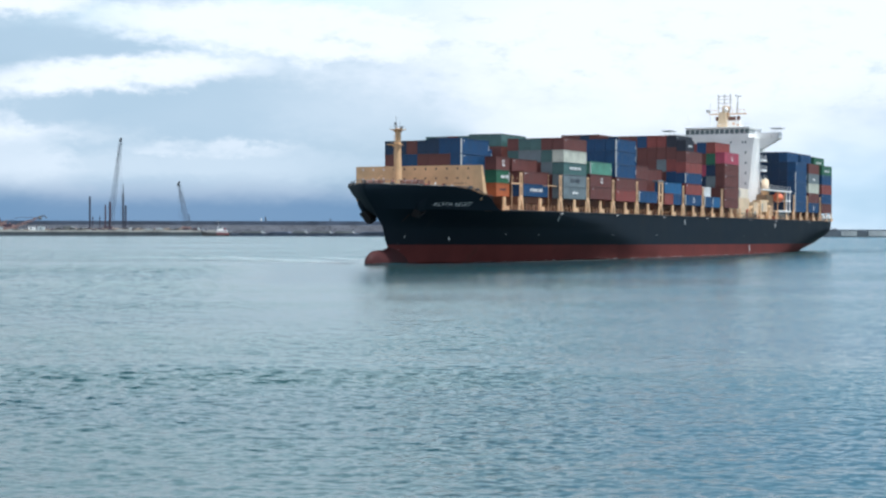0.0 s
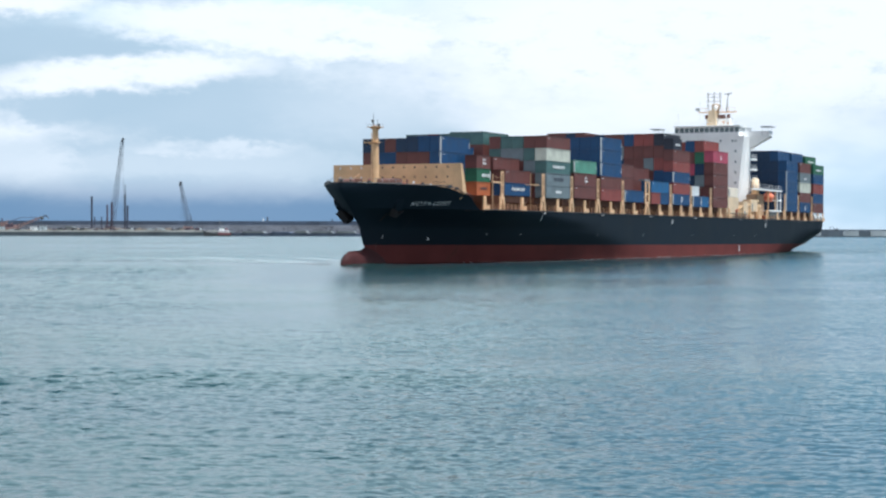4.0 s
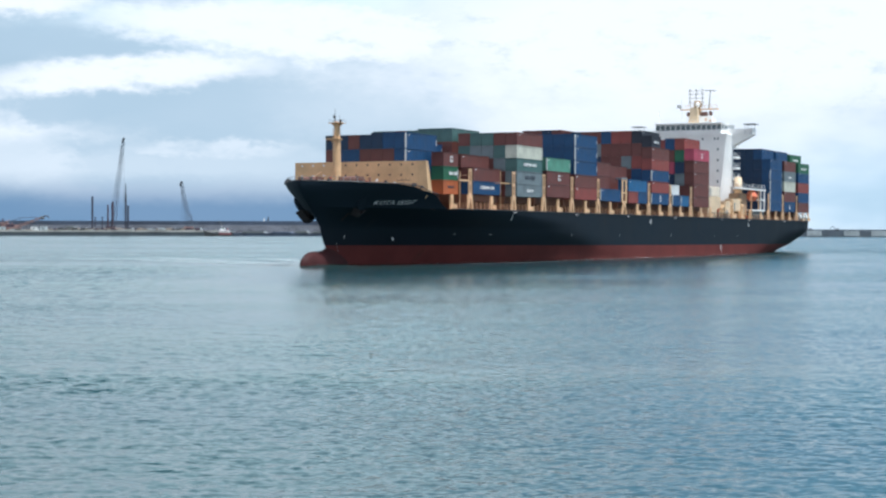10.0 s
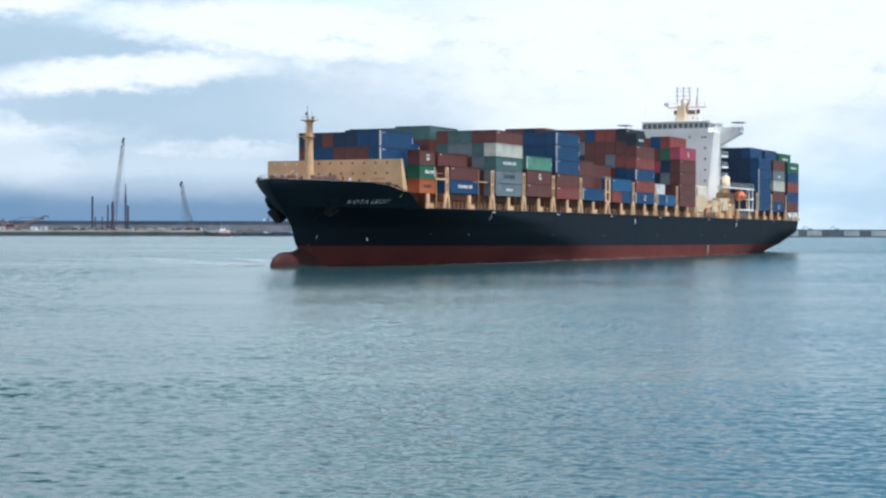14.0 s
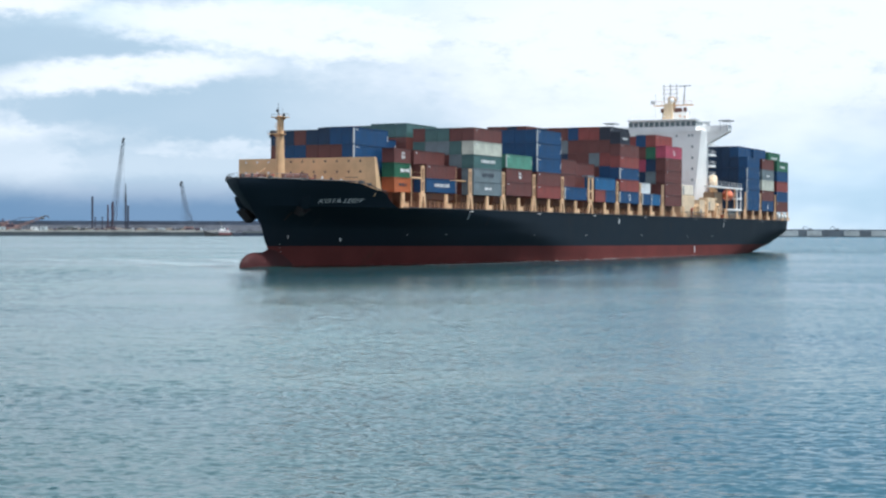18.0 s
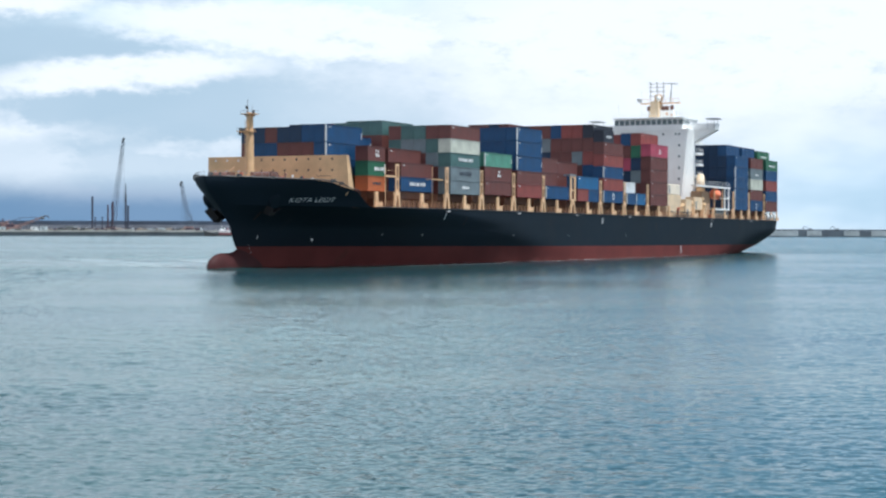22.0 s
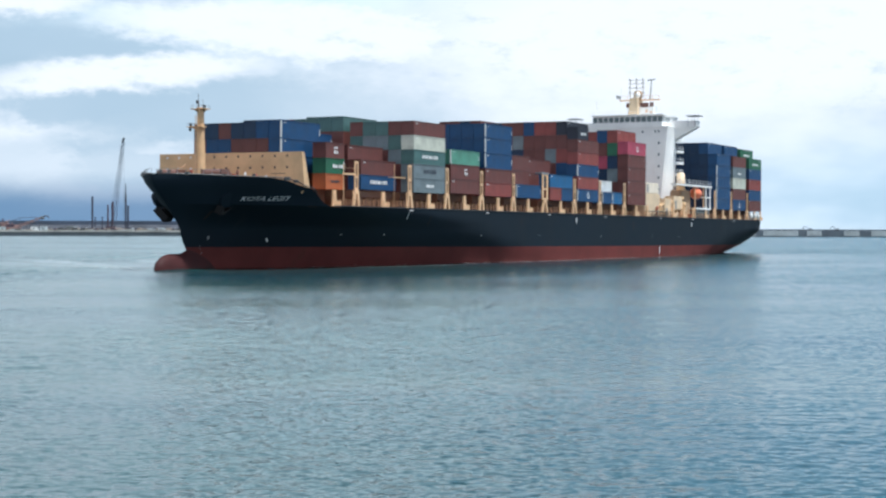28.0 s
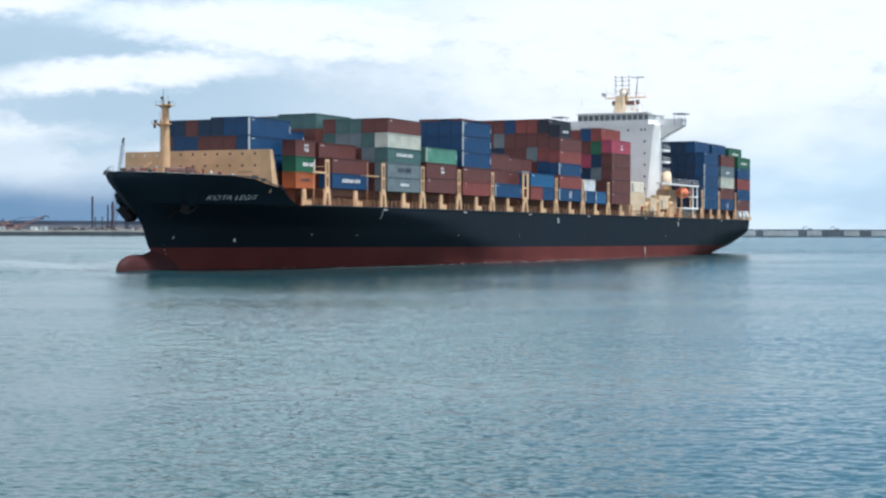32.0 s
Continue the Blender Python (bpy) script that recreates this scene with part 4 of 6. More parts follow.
# wedge-shaped flanks under the wings
bm = bmesh.new()
prism(bm, [(11.2, 32.0), (11.2, 29.4), (12.2, 29.9), (16.8, 32.4), (16.8, 33.0), (11.2, 33.0)], -79.5, -76.6, axis="x")
part("wing_bracket", bm, WHITE, house, "sloping plate under the bridge wing")
bm = bmesh.new()
prism(bm, [(-11.2, 32.0), (-11.2, 29.4), (-12.2, 29.9), (-16.8, 32.4), (-16.8, 33.0), (-11.2, 33.0)], -79.5, -76.6, axis="x")
part("wing_bracket", bm, WHITE, house, "sloping plate under the bridge wing")
bm = bmesh.new()
box(bm, -79.6, -72.8, -10.8, 10.8, 32.4, 32.7)
for sd in (1, -1):
    box(bm, -79.6, -76.4, min(sd * 10.8, sd * 16.8), max(sd * 10.8, sd * 16.8), 32.4, 32.7)
    box(bm, -79.6, -76.4, sd * 16.8 - 0.06, sd * 16.8 + 0.06, 32.7, 34.1)
    box(bm, -76.55, -76.4, min(sd * 9.3, sd * 16.8), max(sd * 9.3, sd * 16.8), 32.7, 34.1)
part("bridge_deck", bm, WHITE, house)
bm = bmesh.new()
box(bm, -85, -72.9, -9.2, 9.2, 32.7, 35.4)
box(bm, -85.3, -72.5, -9.5, 9.5, 35.4, 35.75)
bridge = part("wheelhouse", bm, WHITE, ship, "white wheelhouse with a band of slanted windows")
for k in range(13):
    y = -8.7 + 17.4 * k / 12
    bm = bmesh.new()
    box(bm, -72.9, -72.86, y - 0.6, y + 0.6, 33.85, 35.15)
    part("window", bm, GLASS, bridge)
for k in range(4):
    x = -74.0 - 1.4 * k
    for sd in (1, -1):
        bm = bmesh.new()
        box(bm, x - 0.5, x + 0.5, sd * 9.2 - 0.03, sd * 9.2 + 0.03, 33.95, 35.05)
        part("window", bm, GLASS, bridge)
for z in (16.5, 19.5, 22.4, 25.3, 28.2, 31.1):
    for y in (4.0, 7.4, 8.3):
        if y == 8.3 or z > 30:
            bm = bmesh.new()
            box(bm, -73, -72.95, y - 0.23, y + 0.23, z, z + 0.55)
            part("porthole", bm, GLASS, house)
# wing canopies
for sd in (1, -1):
    for x in (-79.2, -76.2):
        for y in (14.9, 16.6):
            bm = bmesh.new()
            rod(bm, (x, sd * y, 32.6), (x, sd * y, 35.2), 0.05, 5)
            po = part("canopy_post", bm, GREY_STEEL, house)
    bm = bmesh.new()
    box(bm, -79.9, -75.6, min(sd * 14.5, sd * 17.6), max(sd * 14.5, sd * 17.6), 35.2, 35.38)
    part("canopy", bm, GREY_STEEL, po, "small grey sun canopy on the bridge wing")
# radar mast on the wheelhouse roof
bm = bmesh.new()
box(bm, -80.8, -77.6, -1.7, 5.2, 35.75, 38.2)
top = part("mast_house", bm, WHITE, ship, "white deckhouse under the radar mast")
bm = bmesh.new()
prism(bm, [(-0.9, 35.75), (1.5, 35.75), (1.3, 40.2), (-0.7, 40.2)], -77.6, -76.4, axis="x")
prism(bm, [(-0.6, 40.2), (1.1, 40.2), (0.8, 42.2), (-0.4, 42.2)], -80.3, -79.0, axis="x")
prism(bm, [(-0.9, 38.2), (1.5, 38.2), (1.1, 40.4), (-0.6, 40.4)], -80.6, -78.8, axis="x")
rm = part("radar_mast", bm, PALE_CREAM, top, "cream stepped radar mast")
bm = bmesh.new()
box(bm, -80.3, -78.8, -4.4, 6.4, 39.75, 40.0)
for y in (-4.2, -2.2, 2.6, 4.6, 6.2):
    rod(bm, (-78.9, y, 39.9), (-78.9, y, 41.0), 0.06, 4)
rod(bm, (-78.9, -4.2, 41.0), (-78.9, -1.2, 41.0), 0.05, 4)
rod(bm, (-78.9, 2.6, 41.0), (-78.9, 6.2, 41.0), 0.05, 4)
part("mast_platform", bm, PILLAR, rm)
for y in (-1.7, 0.05, 1.8):
    bm = bmesh.new()
    rod(bm, (-79.6, y, 40.4), (-79.6, y, 45.3), 0.10, 5)
    po = part("lamp_pole", bm, LIGHT_GREY, top)
    for z in (41.8, 43.1, 44.2, 45.1):
        bm = bmesh.new()
        rod(bm, (-79.35, y, z), (-79.35, y, z + 0.4), 0.19, 6)
        part("lamp", bm, LIGHT_GREY, po)
for z in (41.7, 43.0, 44.1, 45.0):
    bm = bmesh.new()
    rod(bm, (-79.5, -2.2, z), (-79.5, 2.3, z), 0.09, 5)
    part("lamp_bar", bm, LIGHT_GREY, top)
bm = bmesh.new()
blob(bm, (-77.9, 1.0, 41.0), (0.6, 0.66, 0.8))
part("radome", bm, WHITE, top, "white radar dome", smooth=True)
bm = bmesh.new()
blob(bm, (-78.5, 1.05, 41.1), (0.7, 0.95, 1.15))
part("radome_ring", bm, EARTH_TAN, top, smooth=True)
for y0, y1, z in ((-1.9, -0.9, 38.0), (1.9, 4.0, 38.0), (4.4, 5.3, 38.1)):
    bm = bmesh.new()
    box(bm, -77.58, -77.3, y0, y1, z - 0.1, z + 1.0)
    part("signal_box", bm, WINCH, top, "brown locker on the mast house")
for y, z, r in ((3.4, 36.9, 0.4), (4.7, 36.6, 0.35), (-1.2, 36.4, 0.3)):
    bm = bmesh.new()
    bmesh.ops.create_circle(bm, cap_ends=True, radius=r, segments=12, matrix=Matrix.Translation((-77.58, y, z)) @ Matrix.Rotation(radians(90), 4, "Y"))
    part("life_ring", bm, PILLAR, top)
bm = bmesh.new()
rod(bm, (-79.4, 3.75, 40.0), (-79.4, 4.1, 44.8), 0.24, 6, 0.14)
po = part("scanner_pole", bm, LIGHT_GREY, top)
bm = bmesh.new()
rod(bm, (-1.75, 0, 0.12), (1.75, 0, 0.12), 0.14, 6)
rod(bm, (0, 0, -0.15), (0, 0, 0.1), 0.16, 8)
scanner = part("radar_scanner", bm, GREY_STEEL, top, "grey turning radar scanner bar")
SCANNER_AT = (-79.4, 4.1, 44.85)
bm = bmesh.new()
rod(bm, (-78.0, -3.6, 35.7), (-78.0, -3.6, 42.9), 0.07, 5)
fp = part("flag_mast", bm, WHITE, top)
bm = bmesh.new()
prism(bm, [(-4.9, 41.2), (-3.65, 41.0), (-3.65, 40.1), (-4.9, 40.3)], -78.02, -77.96, axis="x")
part("flag", bm, LIGHT_GREY, fp, "small greyish flag")
for y, z in ((-8.7, 39.3), (7.2, 37.0), (8.6, 36.6)):
    bm = bmesh.new()
    rod(bm, (-74.0, y, 35.7), (-74.0, y, z), 0.07, 5)
    part("aerial", bm, WHITE, top)
bm = bmesh.new()
for k in range(14):
    rod(bm, (-72.8, -9.3 + 1.43 * k, 35.7), (-72.8, -9.3 + 1.43 * k, 36.6), 0.03, 4)
rod(bm, (-72.8, -9.3, 36.6), (-72.8, 9.3, 36.6), 0.03, 4)
part("roof_rail", bm, WHITE, top)

# ---- lifeboat and the gear abreast of the house ----
bm = bmesh.new()
box(bm, -92.6, -63.6, 14.6, 16.1, 17.6, 18.0)
for x in (-91.7, -88.2):
    box(bm, x - 0.15, x + 0.15, 15.7, 16.0, 12.3, 17.75)
box(bm, -91.9, -88.0, 14.6, 16.1, 14.9, 15.25)
box(bm, -91.9, -79.4, 14.4, 16.1, 11.9, 12.3)
davit = part("davit_frame", bm, WHITE, ship, "white lifeboat davit platform")
bm = bmesh.new()
blob(bm, (-82.4, 15.0, 15.9), (3.2, 1.4, 1.4))
for x, z in ((-79.2, DECK_Z), (-86.2, 12.3)):
    po = bmesh.new()
    box(po, x - 0.12, x + 0.12, 15.7, 15.95, z, 17.6)
    part("davit_post", po, PILLAR, davit, "thin cream post beside the lifeboat")
lb = part("lifeboat", bm, LIFEBOAT, davit, "closed orange lifeboat", smooth=True)
bm = bmesh.new()
box(bm, -83.8, -81.2, 14.4, 15.6, 16.9, 17.55)
bmesh.ops.bevel(bm, geom=bm.edges[:], offset=0.25, segments=2, affect="EDGES")
part("canopy", bm, LIFEBOAT, lb)
for x in (-86.2, -82.0):
    bm = bmesh.new()
    rod(bm, (x, 15.0, 16.3), (x, 15.0, 17.8), 0.06, 5)
    part("fall", bm, STEEL, davit)
bm = bmesh.new()
for k in range(10):
    x = -91.8 + 3.0 * k
    rod(bm, (x, 16.0, 18.0), (x, 16.0, 19.1), 0.04, 4)
for z in (18.5, 19.1):
    rod(bm, (-91.8, 16.0, z), (-64.8, 16.0, z), 0.04, 4)
part("davit_rail", bm, WHITE, davit)
bm = bmesh.new()
box(bm, -91.5, -80.0, 15.0, 15.9, DECK_Z, 11.2)
part("raft_cradle", bm, GANGWAY, ship, "dark grey life-raft cradle on deck")
for x in (-90, -87, -84, -81.5):
    bm = bmesh.new()
    rod(bm, (x - 0.9, 15.6, 11.6), (x + 0.9, 15.6, 11.6), 0.4, 10)
    part("life_raft", bm, GREY_STEEL, ship, "grey life-raft canister")
bm = bmesh.new()
box(bm, -92.0, -78.6, 10.5, 14.2, DECK_Z, 11.5)
part("engine_casing", bm, GREY_STEEL, ship, "grey machinery casing beside the house")


def deck_store(x0, x1, y0, y1, z0, z1, mat, words):
    """A steel deck house with bevelled edges and a door."""
    bm = bmesh.new()
    box(bm, x0, x1, y0, y1, z0, z1)
    bmesh.ops.bevel(bm, geom=bm.edges[:], offset=0.15, segments=2, affect="EDGES")
    po = part("deck_store", bm, mat, ship, words)
    bm = bmesh.new()
    box(bm, x1 - 1.8, x1 - 0.9, y1 - 0.01, y1 + 0.05, z0 + 0.3, min(z1 - 0.3, z0 + 2.2))
    part("door", bm, GREY_STEEL, po)


deck_store(-55.2, -44.6, 11.0, 14.8, DECK_Z, 15.1, PALE_CREAM, "cream steel deck house beside the hatch")
deck_store(-54.6, -45.2, 11.2, 14.7, 15.1, 17.7, DECK_PALE, "pale steel locker on the deck house")
deck_store(-62.4, -57.8, 12.6, 15.2, DECK_Z, 14.2, PALE_CREAM, "small cream deck house")
deck_store(-70.4, -64.0, 13.0, 15.4, 11.6, 14.9, PALE_CREAM, "cream tank on legs")
for x in (-69.8, -67.2, -64.6):
    bm = bmesh.new()
    box(bm, x - 0.25, x + 0.25, 14.7, 15.2, DECK_Z, 11.7)
    part("leg", bm, CREAM, ship, "cream steel leg")
for x, z in ((-56.4, 12.6), (-63.2, 13.2), (-71.8, 14.4), (-73.6, 13.0)):
    bm = bmesh.new()
    rod(bm, (x, 14.6, DECK_Z), (x, 14.6, z), 0.55, 12)
    rod(bm, (x, 14.6, z), (x, 14.6, z + 0.6), 0.85, 12, 0.6)
    part("ventilator", bm, CREAM, ship, "cream mushroom ventilator")
bm = bmesh.new()
box(bm, -79.5, -72.0, 11.6, 14.6, DECK_Z, 16.6)
bmesh.ops.bevel(bm, geom=bm.edges[:], offset=0.3, segments=2, affect="EDGES")
part("fan_house", bm, EARTH_TAN, ship, "tan machinery casing below the boat platform")
bm = bmesh.new()
rod(bm, (-76.6, 12.9, 16.6), (-76.6, 12.9, 20.6), 1.15, 16, 1.0)
blob(bm, (-76.6, 12.9, 20.6), (1.0, 1.0, 0.55))
part("fan_trunk", bm, PALE_CREAM, ship, "rounded cream ventilation trunk", smooth=True)
cr = random.Random(21)
for k in range(26):
    x, y, w, h = cr.uniform(-80, -43), cr.uniform(13.6, 15.5), cr.uniform(0.3, 0.9), cr.uniform(0.7, 2.6)
    bm = bmesh.new()
    if k % 2:
        rod(bm, (x, y, DECK_Z - 0.1), (x, y, DECK_Z + h), w * 0.45, 8)
        rod(bm, (x, y, DECK_Z + h), (x - w, y, DECK_Z + h + 0.2), w * 0.45, 8)
    else:
        box(bm, x - w, x + w, y - 0.4, y + 0.4, DECK_Z - 0.1, DECK_Z + h * 0.7)
    part("deck_fitting", bm, (CREAM, PALE_CREAM, RUST_RED)[k % 3], ship, "small painted deck fitting")
for k in range(9):
    bm = bmesh.new()
    x = -44.5 - 1.9 * k
    rod(bm, (x, 15.9, DECK_Z), (x, 15.9, DECK_Z + 1.6), 0.07, 5)
    part("gangway_post", bm, GANGWAY, ship)
bm = bmesh.new()
for x in (-44.0, -47.0, -50.0, -53.0, -56.0, -59.0):
    rod(bm, (x, 15.9, DECK_Z + 0.5), (x - 1.4, 15.9, DECK_Z + 0.5), 0.1, 6)
box(bm, -60.0, -43.5, 15.2, 16.0, DECK_Z + 0.35, DECK_Z + 0.55)
box(bm, -60.0, -43.5, 15.2, 16.0, DECK_Z + 1.2, DECK_Z + 1.35)
part("gangway", bm, GANGWAY, ship, "stowed grey gangway on the deck edge")
for k, s in enumerate((-129.5, -133.2, -136.6)):
    bm = bmesh.new()
    rod(bm, (s - 0.9, 15.3, DECK_Z + 1.2), (s + 0.9, 15.3, DECK_Z + 1.2), 0.95, 12)
    box(bm, s - 1.1, s - 0.9, 14.4, 15.8, DECK_Z - 0.1, DECK_Z + 2.1)
    box(bm, s + 0.9, s + 1.1, 14.4, 15.8, DECK_Z - 0.1, DECK_Z + 2.1)
    part("mooring_winch", bm, MARK, ship, "white-painted mooring winch at the stern")

# ---- containers: separate boxes that rest on the hatch covers and pillars ----
cargo = []                                   # (thing, place in the ship)
LONG, SHORT, WIDE, LOW, HIGH, ROW = 12.19, 6.06, 2.44, 2.59, 2.9, 2.5
SHELLS = {}


def shell_mesh(length, height, code, wide=WIDE):
    """Corrugated box, open frame left to its own part; origin at the middle of its floor."""
    key = (length, height, code, wide)
    if key in SHELLS:
        return SHELLS[key]
    bm = bmesh.new()
    hx, hy = length / 2 - 0.03, wide / 2 - 0.03
    n = 22 if length > 8 else 11
    xs = []
    for i in range(n):
        a = -hx + 2 * hx * i / n
        w = 2 * hx / n
        xs += [(a, 0.0), (a + 0.3 * w, 0.0), (a + 0.45 * w, 0.05), (a + 0.85 * w, 0.05)]
    xs.append((hx, 0.0))
    z0, z1 = 0.1, height - 0.03
    loops = []
    for sd in (1, -1):
        lo = [bm.verts.new((x, sd * (hy - d), z0)) for x, d in xs]
        hi = [bm.verts.new((x, sd * (hy - d), z1)) for x, d in xs]
        for i in range(len(xs) - 1):
            bm.faces.new((lo[i], lo[i + 1], hi[i + 1], hi[i]))
        loops.append((lo, hi))
    for e in (0, -1):
        (pl, ph), (sl, sh) = loops
        bm.faces.new((pl[e], sl[e], sh[e], ph[e]))
    bm.faces.new([v for v in loops[0][1]] + [v for v in loops[1][1][::-1]])
    bm.faces.new([v for v in loops[0][0][::-1]] + [v for v in loops[1][0]])
    SHELLS[key] = mesh_of("container_shell", bm, box_paint(code))
    return SHELLS[key]


FRAMES, DOORS = {}, {}


def frame_mesh(length, height, code, wide=WIDE):
    key = (length, height, code, wide)
    if key in FRAMES:
        return FRAMES[key]
    bm = bmesh.new()
    hx, hy = length / 2, wide / 2
    for sx in (-1, 1):
        for sy in (-1, 1):
            box(bm, *sorted((sx * hx, sx * (hx - 0.16))), *sorted((sy * hy, sy * (hy - 0.16))), 0.0, height)
            for z in (0.0, height - 0.12):
                box(bm, *sorted((sx * (hx + 0.01), sx * (hx - 0.18))), *sorted((sy * (hy + 0.01), sy * (hy - 0.17))), z, z + 0.12)
    for sy in (-1, 1):
        for z in (0.0, height - 0.1):
            box(bm, -hx + 0.16, hx - 0.16, *sorted((sy * hy, sy * (hy - 0.1))), z, z + 0.1)
    for sx in (-1, 1):
        for z in (0.0, height - 0.1):
            box(bm, *sorted((sx * hx, sx * (hx - 0.1))), -hy + 0.16, hy - 0.16, z, z + 0.1)
    FRAMES[key] = mesh_of("container_frame", bm, box_paint(code))
    return FRAMES[key]


def door_mesh(height, code, side, wide=WIDE):
    key = (height, code, side, wide)
    if key not in DOORS:
        bm = bmesh.new()
        y0, y1 = (0.01, wide / 2 - 0.17) if side > 0 else (-wide / 2 + 0.17, -0.01)
        box(bm, -0.05, 0.0, y0, y1, 0.12, height - 0.12)
        for f in (0.3, 0.7):
            y = y0 + (y1 - y0) * f
            rod(bm, (-0.08, y, 0.14), (-0.08, y, height - 0.14), 0.022, 5)
        DOORS[key] = mesh_of("container_door", bm, box_paint(code))
    return DOORS[key]


box_paint("s"), box_paint("w")
rnd = random.Random(7)
MARKS = {}


def mark_mesh(style, length, height, side=True):
    """Bars in place of the lettering on a container's side, or on its forward end."""
    if style in MARKS:
        return MARKS[style]
    bm = bmesh.new()
    r = random.Random(len(MARKS))
    y = WIDE / 2 + 0.012
    if style == "wide":
        bars(bm, -3.0, 3.0, 1.0, 1.58, 10, y, r)
    elif style == "mid":
        bars(bm, -1.6, 1.6, 0.95, 1.5, 4, y, r)
    elif style == "dark":
        bars(bm, -2.5, 2.5, 0.95, 1.6, 5, y, r)
    elif style == "pair":
        bars(bm, -0.8, 0.6, 1.5, 1.95, 2, y, r)
        bars(bm, -0.9, 0.6, 0.75, 1.3, 2, y, r)
    elif style == "tail":
        bars(bm, -2.5, 0.9, 0.95, 1.55, 4, y, r)
        box(bm, -3.0, -2.75, y - 0.01, y + 0.012, 0.4, 2.1)
    elif style == "ring":
        for a in range(8):
            t = a * math.pi / 4
            box(bm, 0.55 * math.cos(t) - 0.16, 0.55 * math.cos(t) + 0.16, y - 0.01, y + 0.012, 1.3 + 0.55 * math.sin(t) - 0.16, 1.3 + 0.55 * math.sin(t) + 0.16)
    elif style == "small":
        bars(bm, -1.4, 1.4, 1.1, 1.5, 7, y, r)
    elif style == "corner":
        box(bm, length / 2 - 1.5, length / 2 - 0.7, y - 0.01, y + 0.012, height - 0.52, height - 0.4)
    MARKS[style] = mesh_of("marking", bm, MARK_DARK if style in ("dark", "small") else MARK)
    return MARKS[style]


POSTS = {}


def post_mesh(height, full):
    """The pale stripe down a box's corner; on the after corner it is broken."""
    if (height, full) not in POSTS:
        bm = bmesh.new()
        if full:
            box(bm, -0.08, 0.15, -0.2, 0.012, 0.12, height - 0.12)
        else:
            box(bm, -0.07, 0.07, -0.1, 0.012, 0.9, height - 0.9)
        POSTS[(height, full)] = mesh_of("corner_post", bm, MATS["box_white"])
    return POSTS[(height, full)]


def container(s_mid, y_mid, z, length, height, code, pale=False, style=None, detail=True, wide=WIDE):
    words = "%s corrugated steel shipping container, %s, stacked on the ship" % (BOX_NAMES[code], "forty-foot" if length > 8 else "twenty-foot")
    ob = tagged(new("shipping_container", shell_mesh(length, height, code, wide)), words, "container", "containers on the ship")
    cargo.append((ob, Matrix.Translation((s_mid, y_mid, z))))
    fr = new("frame", frame_mesh(length, height, code, wide))
    fr.parent = ob
    if pale:
        for x in (length / 2 - 0.14, -length / 2 + 0.14):
            m = new("corner_post", post_mesh(height, x > 0))
            m.parent, m.location = ob, (x, wide / 2 + 0.004, 0)
            tagged(m, "pale corner post")
    if detail:
        for side in (1, -1):
            d = new("door", door_mesh(height, code, side, wide))
            d.parent, d.location = ob, (-length / 2 + 0.01, 0, 0)
    if style:
        m = new("marking", mark_mesh(style, length, height))
        m.parent = ob
        tagged(m, "lettering on the side", kind="stuff")
    if detail and style not in ("wide", "dark", "tail", "mid", "pair", "ring") and length > 8:
        m = new("marking", mark_mesh("corner", LONG, LOW))
        m.parent, m.location = ob, (0, (wide - WIDE) / 2, height - LOW)
    return ob


# A bay: front edge, outer edge to port, floor height, number of rows, the columns from the port side inwards (lower to upper box),
# the mix for the other columns, and their number of tiers. Capitals are tall boxes; a pair with "/" is two short ones; "+" pale posts.
STYLES = {("Y", 0, 1): "tail", ("Y", 0, 2): "pair", ("Y", 0, 0): "small", ("Z", 0, 0): "wide", ("A", 0, 0): "mid", ("A", 0, 1): "dark", ("A", 0, 2): "wide", ("B", 0, 1): "pair",
          ("F", 0, 0): "ring", ("F", 0, 5): "mid", ("H", 0, 4): "pair", ("J", 0, 0): "ring", ("J", 0, 3): "mid", ("K", 0, 4): "wide", ("K", 1, 5): "wide", ("C", 0, 0): "corner", ("E", 0, 1): None,
          ("G", 1, 1): "mid"}
